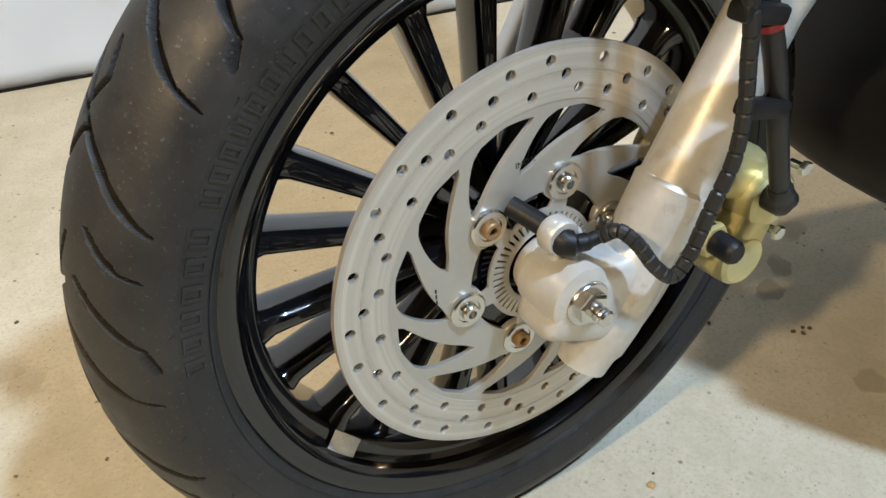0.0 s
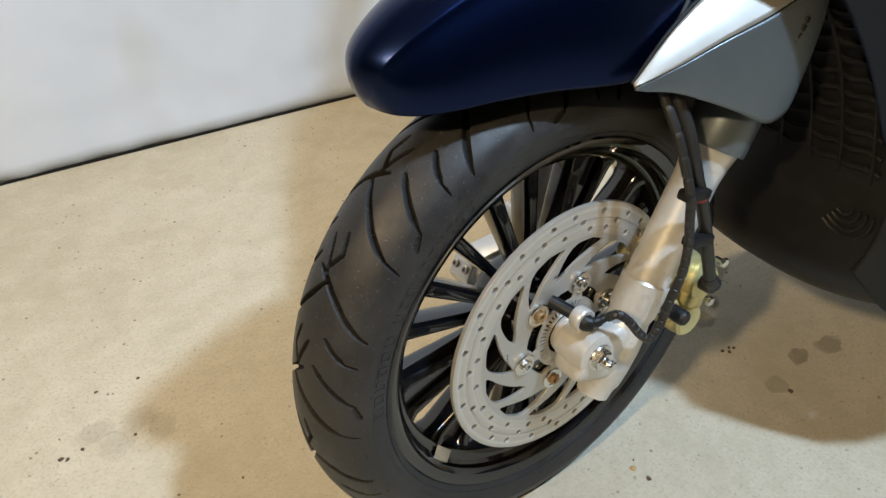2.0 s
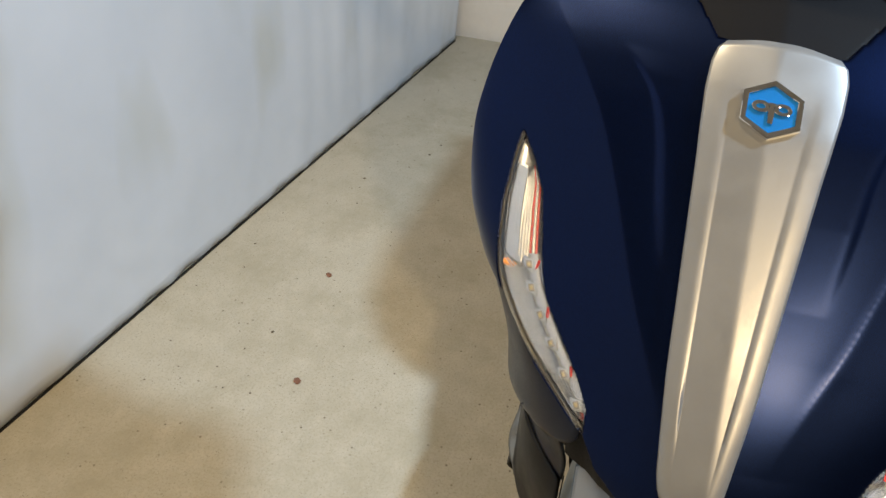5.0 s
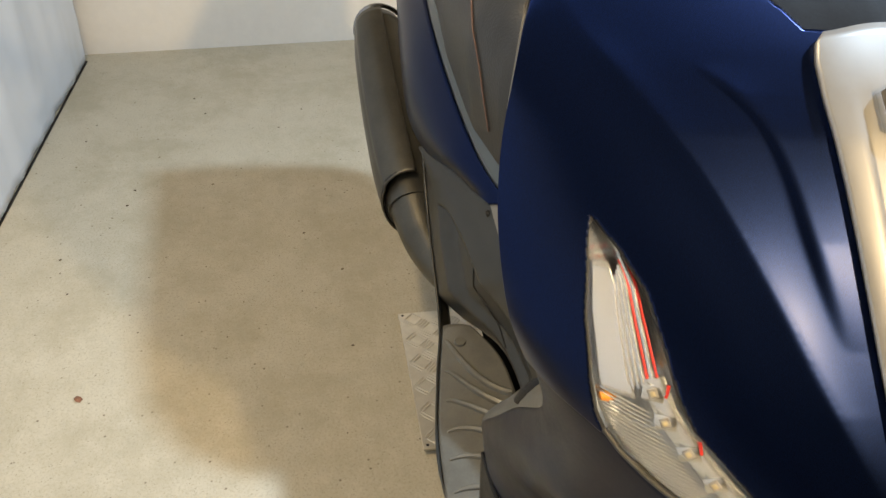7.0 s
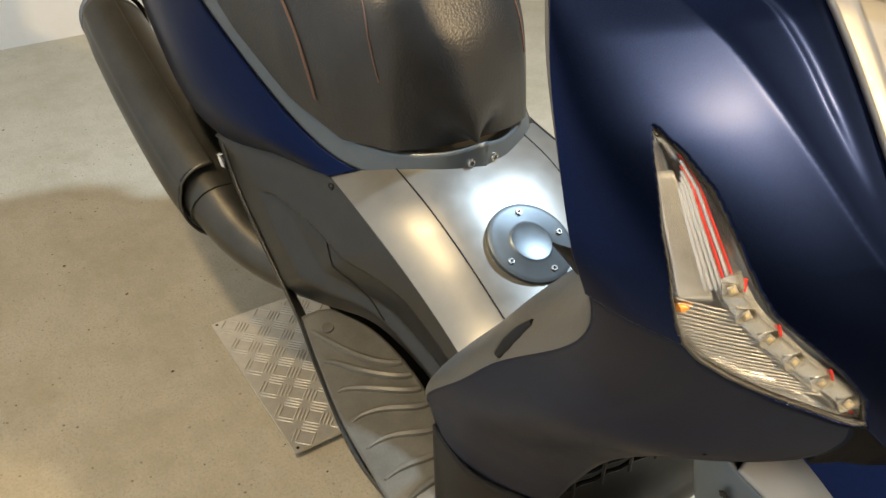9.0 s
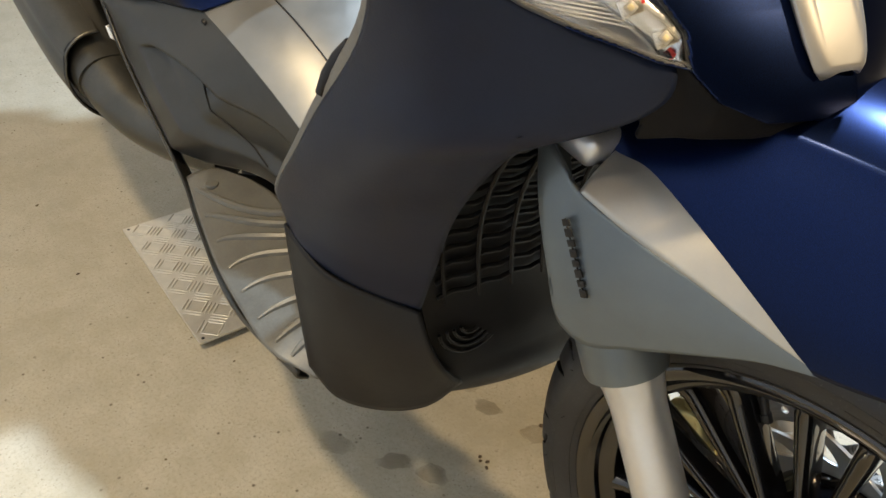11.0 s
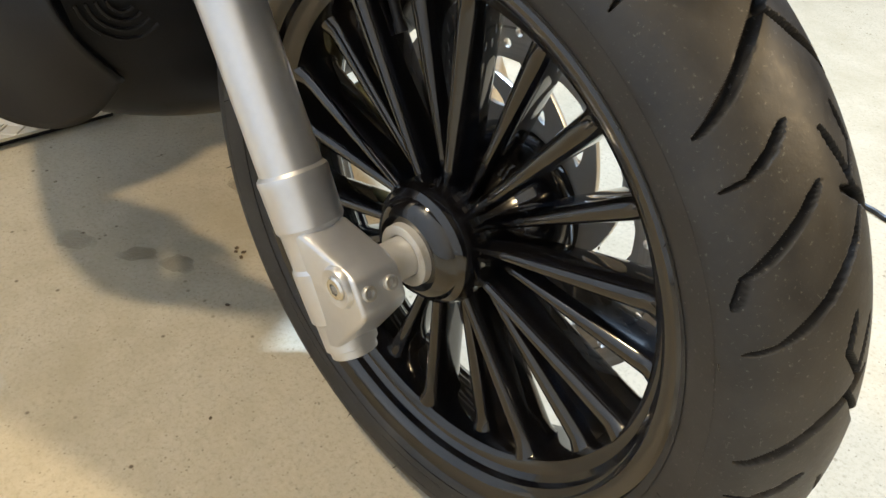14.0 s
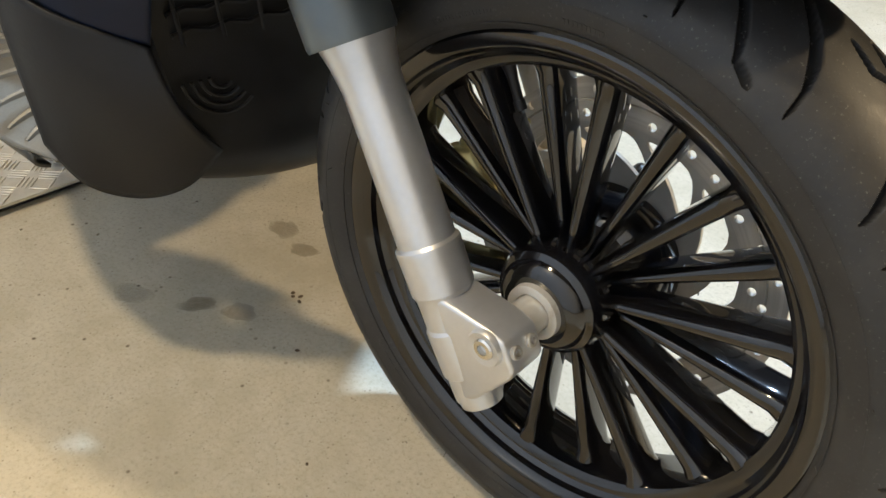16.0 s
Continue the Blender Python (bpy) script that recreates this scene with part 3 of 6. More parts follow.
def build_disc():
    d = unit("brake_disc", "perforated steel brake disc with swept carrier arms", pose(0, -0.0600, AXLE))
    outline, holes = disc_loops()
    flat = pose(0, 0, 0, 90, 0, 0)  # plate's xy plane to the wheel's xz plane
    ring = cut_plate("friction_ring", [outline, circle(0, 0, 0.1150, 140)] + holes, 0.0021, 0.0003)
    part("friction_ring", moved(ring, flat), STEEL, d, "polished perforated friction ring", angle=30)
    windows = []
    for k in range(12):
        t0 = 95 + 30 * k
        loop = []
        for i in range(7):
            loop.append(polar(0.1115 - 0.0008 * abs(i - 3), t0 + 21 * i / 6))
        tip_r, tip_a = 0.0745, t0 + 41
        for i in range(1, 9):
            u = i / 9
            loop.append(polar(0.1095 + (tip_r - 0.1095) * u, t0 + 21 + 1 + (tip_a - t0 - 22) * (u ** 0.85)))
        loop.append(polar(tip_r - 0.0015, tip_a - 0.5))
        for i in range(1, 9):
            u = 1 - i / 9
            loop.append(polar(0.1095 + (tip_r - 0.0030 - 0.1095) * u, t0 - 1 + (tip_a - 3 - t0 + 1) * (u ** 1.35)))
        windows.append(loop)
    inner = []
    for i in range(240):
        a = i * 1.5
        lug = max(math.cos(radians(6 * (a - 75))) , -1)
        inner.append(polar(0.0545 - 0.0085 * max(0.0, lug) ** 0.6 if lug > 0 else 0.0545, a))
    body = cut_plate("carrier", [circle(0, 0, 0.1158, 140), inner] + windows, 0.0017, 0.0003)
    part("carrier", moved(body, flat), CARRIER, d, "brushed steel carrier with curved windows", angle=30)
    # sensor ring with its fine slots
    slots = []
    for k in range(48):
        a = 7.5 * k
        slots.append([polar(0.0300, a - 1.7), polar(0.0300, a + 1.7), polar(0.0390, a + 1.6), polar(0.0390, a - 1.6)])
    tone = []
    for i in range(240):
        a = i * 1.5
        lug = math.cos(radians(6 * (a - 75)))
        tone.append(polar(0.0420 + (0.014 * max(0.0, lug - 0.55) / 0.45 if lug > 0.55 else 0), a))
    tr = cut_plate("sensor_ring", [tone, circle(0, 0, 0.0265, 64)] + slots, 0.0010, 0.0002)
    ob = part("sensor_ring", moved(tr, flat), CARRIER, d, "slotted speed sensor ring", angle=30)
    ob.matrix_basis = pose(0, -0.0030, 0)
    for k in range(6):
        x, z = polar(0.0600, 75 + 60 * k)
        rusty = k in (1, 3)
        part("collar", moved(revolve([(0.0, 0.0), (0.0125, 0.0), (0.0132, -0.0012), (0.0132, -0.0030), (0.0120, -0.0040), (0.0085, -0.0040), (0.0080, -0.0030), (0.0, -0.0030)], 32), pose(x, -0.0015, z)), BRIGHT, d, "bright steel washer")
        hexbolt(0.0062, 0.012, d, pose(x, -0.0068, z), RUST if rusty else BRIGHT)
    # stamped word on the carrier
    txt = bpy.data.curves.new("stamp", "FONT")
    txt.body, txt.size, txt.extrude, txt.align_x = "INOX", 0.0058, 0.0001, "CENTER"
    tob = bpy.data.objects.new("stamp", txt)
    scene.collection.objects.link(tob)
    me = bpy.data.meshes.new_from_object(tob.evaluated_get(bpy.context.evaluated_depsgraph_get()))
    bpy.data.objects.remove(tob)
    me.materials.append(BLACKPLASTIC)
    x, z = polar(0.0795, 101)
    part_mesh("stamp", me, d, Matrix.Translation((x, -0.00215, z)) @ Matrix.Rotation(radians(-8), 4, "Y") @ pose(0, 0, 0, 90, 0, 0), "small dark stamped word")
    marks = merge(*[box(0.0030, 0.0002, 0.0012, at=(0.0045 * i, 0, 0)) for i in range(4)])
    mk = part("stamped_figure", marks, BLACKPLASTIC, d, "small dark stamped figures", smooth=False)
    x, z = polar(0.0800, 184)
    mk.matrix_basis = Matrix.Translation((x, -0.0021, z)) @ Matrix.Rotation(radians(-94), 4, "Y")
    return d


# fork: leg axis leans back by the rake
RAKE = radians(27.5)
LEAN_DIR = Vector((math.sin(RAKE), 0, math.cos(RAKE)))
FWD = Vector((-math.cos(RAKE), 0, math.sin(RAKE)))


def leg_point(y, along, ahead=0.0, foot=(0.030, 0.2735)):
    p = Vector((foot[0], y, foot[1])) + LEAN_DIR * along + FWD * ahead
    return p


def leg_tube(y, rows, seg=40, foot=(0.030, 0.2735), squash=1.0):
    """A turned leg: rows of (distance along the leg, radius)."""
    bm = bmesh.new()
    rings = []
    for s, r in rows:
        c = leg_point(y, s, 0, foot)
        rings.append([bm.verts.new(c + r * math.cos(a) * FWD + r * squash * math.sin(a) * Vector((0, 1, 0))) for a in [2 * math.pi * i / seg for i in range(seg)]])
    for a, b in zip(rings, rings[1:]):
        for i in range(seg):
            bm.faces.new((a[i], a[(i + 1) % seg], b[(i + 1) % seg], b[i]))
    bm.faces.new(rings[0])
    bm.faces.new(rings[-1])
    return bm


def build_fork():
    f = unit("front_fork", "silver telescopic scooter fork with cast lower legs", pose(0, 0, 0))
    # right leg
    rf = (0.053, 0.2735)
    rows = [(-0.088, 0.0120), (-0.087, 0.0176), (-0.081, 0.0180), (-0.080, 0.0200), (-0.058, 0.0208), (-0.056, 0.0228), (-0.036, 0.0236), (-0.020, 0.0240), (-0.017, 0.0240), (-0.014, 0.0224), (0.000, 0.0227), (0.011, 0.0230), (0.015, 0.0252), (0.046, 0.0256), (0.050, 0.0260), (0.0525, 0.0255), (0.055, 0.0230), (0.100, 0.0226), (0.150, 0.0224), (0.176, 0.0226), (0.194, 0.0250), (0.212, 0.0290), (0.226, 0.0300), (0.28, 0.0300)]
    part("right_leg", leg_tube(0.093, rows, 44, rf), FORKSILVER, f, "satin silver lower fork leg", angle=28)

    # cast lug reaching forward from the leg to the axle
    def lug(y, foot, reach, long0, long1, wide0, wide1, along=-0.022):
        def pt(u, v):
            a = 2 * math.pi * u
            ca, sa = math.cos(a), math.sin(a)
            shut = 1.0 if v < 0.86 else math.sqrt(max(0.0, 1 - ((v - 0.86) / 0.14) ** 2)) * 0.35 + 0.65
            ru, rv = (long0 + (long1 - long0) * v) * shut, (wide0 + (wide1 - wide0) * v) * shut
            c = leg_point(y, along - 0.012 * v, 0.004 + reach * v, foot)
            return c + LEAN_DIR * (math.copysign(abs(ca) ** 0.45, ca) * ru) + Vector((0, 1, 0)) * (math.copysign(abs(sa) ** 0.45, sa) * rv)
        bm = grid(pt, 40, 20, True)
        bm.verts.ensure_lookup_table()
        bm.faces.new(bm.verts[-40:])
        return bm
    # angular split clamp: a sloping web above, the screw face in front
    outline = [(0.013, 0.006), (0.013, 0.021), (-0.010, 0.058), (-0.019, 0.067), (-0.044, 0.066), (-0.050, 0.060), (-0.074, 0.017), (-0.074, 0.002)]
    bm = bmesh.new()
    flank = [[bm.verts.new(leg_point(y, along, ahead - (0.004 if y > 0.1 and 0.01 < ahead < 0.03 else 0.0), rf)) for along, ahead in outline] for y in (0.0755, 0.1130)]
    bm.faces.new(flank[0])
    bm.faces.new(flank[1])
    for k in range(8):
        bm.faces.new((flank[0][k], flank[0][(k + 1) % 8], flank[1][(k + 1) % 8], flank[1][k]))
    bmesh.ops.recalc_face_normals(bm, faces=bm.faces)
    bmesh.ops.bevel(bm, geom=list(bm.edges), offset=0.0032, segments=3, profile=0.5, affect="EDGES")
    part("axle_clamp", bm, FORKSILVER, f, "silver split axle clamp", angle=50)
    part("clamp_slit", box(0.0007, 0.0368, 0.010), BLACKPLASTIC, f, smooth=False).matrix_basis = Matrix.Translation(leg_point(0.094, -0.022, 0.058, rf)) @ pose(0, 0, 0, 0, 117.5, 0)
    boss = revolve([(0.0, 0.0), (0.0085, 0.0), (0.0090, 0.002), (0.0140, 0.003), (0.0155, 0.0), (0.0160, -0.012), (0.0, -0.012)], 32)
    part("axle_head_boss", moved(boss, pose(0.0, 0.1135, 0.2755)), FORKSILVER, f)
    hexbolt(0.0088, 0.006, f, pose(0.0, 0.1135, 0.2755, 0, 0, 180), BRIGHT, "axle_screw")
    for k in (0.104, 0.086):
        p = leg_point(k, -0.030, 0.0672, rf)
        hexbolt(0.0054, 0.010, f, Matrix.Translation(p) @ FWD.to_track_quat("-Y", "Z").to_matrix().to_4x4(), CARRIER, "clamp_screw")
    part("axle_spacer", moved(revolve([(0.0, 0.050), (0.0150, 0.050), (0.0150, 0.090), (0.0, 0.090)], 36), pose(0, 0, AXLE)), CAST, f, "dull grey axle spacer tube")
    # left leg with its heavy cast foot
    lf = (0.053, 0.2735)
    rows = [(-0.040, 0.0225), (0.005, 0.0225), (0.018, 0.0235), (0.024, 0.0256), (0.052, 0.0260), (0.057, 0.0264), (0.060, 0.0240), (0.100, 0.0232), (0.176, 0.0228), (0.194, 0.0250), (0.212, 0.0290), (0.226, 0.0300), (0.28, 0.0300)]
    part("left_leg", leg_tube(-0.0955, rows, 44, lf), CAST, f, "weathered silver lower fork leg", angle=28)
    foot = leg_tube(-0.0955, [(-0.084, 0.0130), (-0.082, 0.0178), (-0.068, 0.0196), (-0.062, 0.0225), (-0.044, 0.0245), (-0.020, 0.0256), (0.000, 0.0250), (0.014, 0.0228)], 44, lf)
    part("left_foot", foot, CAST, f, "cast aluminium axle foot", angle=30)
    part("axle_lug", lug(-0.0935, lf, 0.062, 0.034, 0.0260, 0.0225, 0.0205), CAST, f, "smooth cast axle lug", angle=40)
    part("axle_boss", moved(revolve([(0.0, -0.0700), (0.0190, -0.0700), (0.0240, -0.0730), (0.0255, -0.1000), (0.0235, -0.1110), (0.0175, -0.1140), (0.0, -0.1140)], 40), pose(-0.002, 0, AXLE)), CAST, f, "cast axle boss", angle=30)
    part("spacer_collar", moved(revolve([(0.0, -0.0620), (0.0215, -0.0620), (0.0225, -0.0640), (0.0225, -0.0690), (0.0185, -0.0710), (0.0175, -0.0800), (0.0, -0.0800)], 40), pose(0, 0, AXLE)), CAST, f, "dull steel axle collar")
    hexbolt(0.0115, 0.004, f, pose(-0.002, -0.1150, AXLE), BRIGHT, "axle_nut", socket=False)
    part("nut_washer", moved(revolve([(0.0, -0.1165), (0.0150, -0.1165), (0.0160, -0.1150), (0.0160, -0.1138), (0.0, -0.1138)], 30), pose(-0.002, 0, AXLE)), BRIGHT, f)
    part("axle_end", moved(revolve([(0.0, -0.134), (0.0045, -0.134), (0.0058, -0.1325), (0.0052, -0.131), (0.0058, -0.1295), (0.0052, -0.128), (0.0058, -0.1265), (0.0055, -0.120), (0.0, -0.120)], 20), pose(-0.002, 0, AXLE)), BRIGHT, f, "threaded axle end")
    # speed sensor and its screw
    part("sensor", sweep(smooth_path([(-0.026, -0.062, 0.326), (-0.020, -0.074, 0.322), (-0.013, -0.092, 0.317), (-0.011, -0.100, 0.314), (0.000, -0.104, 0.313), (0.009, -0.106, 0.315)], 24), [0.0068] * 9 + [0.0060] * 3 + [0.0088] * 5 + [0.0058] * 4 + [0.0046] * 4, 16), BLACKPLASTIC, f, "black speed sensor")
    ring = revolve([(0.0072, -0.006), (0.0110, -0.006), (0.0124, -0.004), (0.0124, 0.005), (0.0110, 0.007), (0.0072, 0.007)], 28, True)
    part("sensor_lug", merge(moved(ring, pose(-0.012, -0.0935, 0.3165, 0, 0, 0)), moved(box(0.018, 0.012, 0.036, 0.004, seg=3), pose(-0.003, -0.088, 0.298, 0, 14, 0))), CAST, f, "cast sensor lug", angle=35)
    hexbolt(0.0055, 0.010, f, pose(-0.001, -0.0955, 0.2940), BRIGHT, "sensor_screw")
    # upper sleeves under the covers
    for y, ft in ((0.096, rf), (-0.096, lf)):
        part("upper_sleeve", leg_tube(y, [(0.208, 0.0325), (0.211, 0.0335), (0.25, 0.0335), (0.33, 0.030)], 40, ft), SILVERGREY, f, "silver-grey fork sleeve", angle=30)
    return f


build_wheel()
build_disc()
build_fork()

# ---- mudguard and fork covers ----
# along the guard: share of its length, x and z of the crown
CROWN = [(0.0, -0.181, 0.5565), (0.05, -0.1885, 0.570), (0.11, -0.1930, 0.589), (0.18, -0.186, 0.607), (0.28, -0.161, 0.628), (0.42, -0.118, 0.651), (0.58, -0.064, 0.672), (0.74, -0.006, 0.689), (0.88, 0.055, 0.695), (1.0, 0.110, 0.694), (1.2, 0.205, 0.682)]
# the same for the lower edge: x, half width and z
HEM = [(0.0, -0.181, 0.0, 0.5565), (0.05, -0.1775, 0.020, 0.5565), (0.11, -0.170, 0.034, 0.5565), (0.18, -0.158, 0.045, 0.557), (0.28, -0.133, 0.055, 0.5575), (0.42, -0.092, 0.064, 0.5585), (0.58, -0.042, 0.076, 0.5575), (0.74, 0.012, 0.090, 0.5535), (0.88, 0.066, 0.097, 0.552), (1.0, 0.115, 0.099, 0.556), (1.2, 0.205, 0.097, 0.575)]
GUARD_Y = 0.009


def guard_point(u, v, sink=0.0):
    """u from -1 to 1 across the guard, v along it from the nose."""
    cx, cz = glide(CROWN, v)
    ex, half, ez = glide(HEM, v)
    w = abs(u)
    top = cz - sink
    cy, drop = 0.64 * half, 0.13 * (cz - ez)
    if w < 0.5:
        # crown band, nearly flat, up to the crease
        k = w / 0.5
        y, z = cy * k, top - drop * k ** 2.2
    else:
        # below a small step the flank rounds down to the hem
        k = (w - 0.5) / 0.5
        step = 0.0026 * min(1.0, v * 3) * (1 - math.exp(-k * 16))
        z0 = top - drop
        by, bz = half * 1.00, ez + 0.60 * (z0 - ez)
        y = (1 - k) ** 2 * cy + 2 * k * (1 - k) * by + k * k * half
        z = (1 - k) ** 2 * z0 + 2 * k * (1 - k) * bz + k * k * ez
        z -= step * (1 - k)
        y -= step * 0.5 * (1 - k)
    x = cx + (ex - cx) * (w ** 1.6)
    return Vector((x, GUARD_Y + math.copysign(max(0.0, y - sink * 0.6), u), z))


def build_mudguard():
    g = unit("front_mudguard", "satin dark blue front mudguard over the tyre", pose(0, 0, 0))

    def cut(nu, nv, keep, sink, rounds):
        bm = bmesh.new()
        vs = {}
        for j in range(nv):
            for i in range(nu):
                u, v = -1 + 2 * (i + 0.5) / nu, 1.2 * ((j + 0.5) / nv)
                if not keep(guard_point(u, v)):
                    continue
                q = []
                for a, b in ((i, j), (i + 1, j), (i + 1, j + 1), (i, j + 1)):
                    if (a, b) not in vs:
                        vs[a, b] = bm.verts.new(guard_point(-1 + 2 * a / nu, 1.2 * b / nv, sink))
                    q.append(vs[a, b])
                bm.faces.new(q)
        bmesh.ops.remove_doubles(bm, verts=bm.verts, dist=0.00005)
        rim = [v for v in bm.verts if v.is_boundary and v.co.x > 0.03]
        for _ in range(rounds):
            bmesh.ops.smooth_vert(bm, verts=rim, factor=0.5, use_axis_x=True, use_axis_y=True, use_axis_z=True)
        return bm

    def painted(p):
        d = abs(p.y - GUARD_Y)
        return p.x < 0.105 + 1.2 * max(0.0, d - 0.045) + 2.6 * max(0.0, 0.672 - p.z) + 4.0 * max(0.0, d - 0.088)
    ob = part("mudguard_skin", cut(150, 260, painted, 0.0, 30), BLUE, g, "satin dark blue painted skin", angle=60)
    solid(ob, 0.003, -1.0)
    # rear part of the same surface, slightly sunk and black
    under = part("rear_guard", cut(150, 260, lambda p: p.x > 0.085 and abs(p.y - GUARD_Y) < 0.078, 0.006, 30), BLACKPLASTIC, g, "black rear part of the guard", angle=60)
    solid(under, 0.002, -1.0)

    def flap(u, v):
        # black inner guard behind, following the tyre
        a = radians(62 - 30 * v)
        r = 0.292 + 0.004 * abs(u - 0.5)
        return (r * math.cos(a), (u - 0.5) * 0.13, AXLE + r * math.sin(a))
    solid(part("inner_guard", grid(flap, 14, 24), BLACKPLASTIC, g, "black plastic inner guard"), 0.003)


def build_fork_cover(side):
    """Silver cover plate over a fork leg: an outer face, a bevelled upper facet coloured lighter as lit, and a rolled
    hem.
    """
    c = unit("fork_cover", "silver-grey painted fork cover plate", pose(0, 0, 0))
    s = side
    top_edge = smooth_path([(0.196, s * 0.078, 0.634), (0.165, s * 0.086, 0.634), (0.105, s * 0.091, 0.614), (0.060, s * 0.094, 0.590), (0.019, s * 0.0965, 0.556)], 30)
    crease = smooth_path([(0.194, s * 0.130, 0.609), (0.150, s * 0.127, 0.596), (0.100, s * 0.119, 0.583), (0.055, s * 0.110, 0.568), (0.018, s * 0.0985, 0.5545)], 30)
    brow = smooth_path([(0.247, s * 0.118, 0.634), (0.232, s * 0.125, 0.633), (0.212, s * 0.129, 0.622), (0.194, s * 0.130, 0.609), (0.150, s * 0.127, 0.596), (0.100, s * 0.119, 0.583), (0.055, s * 0.110, 0.568), (0.018, s * 0.0985, 0.5545)], 30)
    bottom = smooth_path([(0.202, s * 0.137, 0.528), (0.196, s * 0.138, 0.510), (0.184, s * 0.139, 0.499), (0.160, s * 0.138, 0.497), (0.125, s * 0.132, 0.515), (0.085, s * 0.122, 0.534), (0.050, s * 0.111, 0.548), (0.0175, s * 0.0995, 0.553)], 30)

    def face(u, v):
        i = u * 30
        k = min(int(i), 29)
        t = i - k
        a, b = brow[k].lerp(brow[k + 1], t), bottom[k].lerp(bottom[k + 1], t)
        p = a.lerp(b, v)
        p.y += s * 0.006 * math.sin(math.pi * v) * (1 - u)
        return p

    def facet(u, v):
        i = u * 30
        k = min(int(i), 29)
        t = i - k
        p = top_edge[k].lerp(top_edge[k + 1], t).lerp(crease[k].lerp(crease[k + 1], t), v)
        p.y += s * 0.003 * math.sin(math.pi * v) * (1 - u)
        p.z += 0.002 * math.sin(math.pi * v) * (1 - u)
        return p
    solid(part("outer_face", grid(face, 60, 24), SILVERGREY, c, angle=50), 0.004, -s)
    # the facet takes a lighter silver for the light that falls on it
    solid(part("upper_facet", grid(facet, 60, 12), LITSILVER, c, "bevelled upper facet, coloured lighter as if lit", angle=50), 0.004, -s)

    def rear(u, v):
        a = Vector((0.247, s * 0.118, 0.634)).lerp(Vector((0.202, s * 0.137, 0.528)), v)
        ang = u * math.pi * 0.6
        return (a.x + 0.010 * math.sin(ang), a.y - s * 0.030 * (1 - math.cos(ang)), a.z + 0.003 * math.sin(ang))
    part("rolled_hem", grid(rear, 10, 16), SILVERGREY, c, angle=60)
    # shoulder of the fork casting above the facet, and the dark joint along the guard
    part("shoulder", moved(box(0.040, 0.048, 0.026, 0.008, seg=3), pose(0.216, s * 0.094, 0.633, 0, -14, 0)), FORKSILVER, c, "bare silver fork shoulder", angle=35)
    part("cover_joint", sweep([p + Vector((0.0, -s * 0.0015, 0.0012)) for p in top_edge], 0.0022, 8), BLACKPLASTIC, c)
    # raised model word along the rear edge, as a plain bar with blocks
    tag = merge(box(0.0010, 0.0012, 0.060, 0.0003), *[box(0.0068, 0.0014, 0.0052 if k % 2 else 0.0060, 0.0004, at=(0, 0, -0.0265 + 0.0076 * k)) for k in range(8)])
    t = part("name_strip", tag, BLACKPLASTIC, c, "small dark chrome name strip")
    t.matrix_basis = pose(0.1815, s * 0.1392, 0.564, 0, 27, 0)


build_mudguard()
build_fork_cover(1)
build_fork_cover(-1)

# ---- the body; its own axes: x to the rear, y to its right, z up ----
BODY = Matrix.Translation((0.157, -0.076, 0)) @ Matrix(((1, 0, 0, 0), (0, 1, 0.146, 0), (0, 0, 1, 0), (0, 0, 0, 1))) @ Matrix.Rotation(radians(-6.6), 4, "Z")
NOSE = [(0.62, -0.075), (0.66, -0.080), (0.69, -0.078), (0.72, -0.066), (0.76, -0.043), (0.80, -0.016), (0.88, 0.043), (0.94, 0.089), (0.955, 0.103), (0.97, 0.118), (0.985, 0.1355), (1.00, 0.156), (1.02, 0.190), (1.04, 0.230), (1.10, 0.370)]
REAR = [(0.60, 0.218, 0.228), (0.65, 0.168, 0.214), (0.70, 0.120, 0.204), (0.73, 0.104, 0.209), (0.775, 0.090, 0.222), (0.80, 0.088, 0.229), (0.832, 0.094, 0.236), (0.888, 0.110, 0.236), (0.926, 0.128, 0.229), (0.962, 0.146, 0.217), (0.985, 0.163, 0.207), (1.0, 0.178, 0.199), (1.05, 0.250, 0.174), (1.10, 0.365, 0.145)]
# half widths of the long convex ridge and of the short inner step, by height
RIDGE = [(0.74, 0.032), (0.77, 0.045), (0.80, 0.060), (0.83, 0.075), (0.87, 0.092), (0.905, 0.108), (0.93, 0.122), (0.95, 0.138), (0.97, 0.157), (0.99, 0.176), (1.02, 0.19)]
STEP = [(0.84, 0.056), (0.87, 0.063), (0.90, 0.069), (0.925, 0.074), (0.945, 0.082), (0.958, 0.094), (0.970, 0.112), (0.985, 0.135)]


def full_share(z):
    return 0.865 + 0.03 * max(0.0, min(1.0, (z - 0.82) / 0.15))


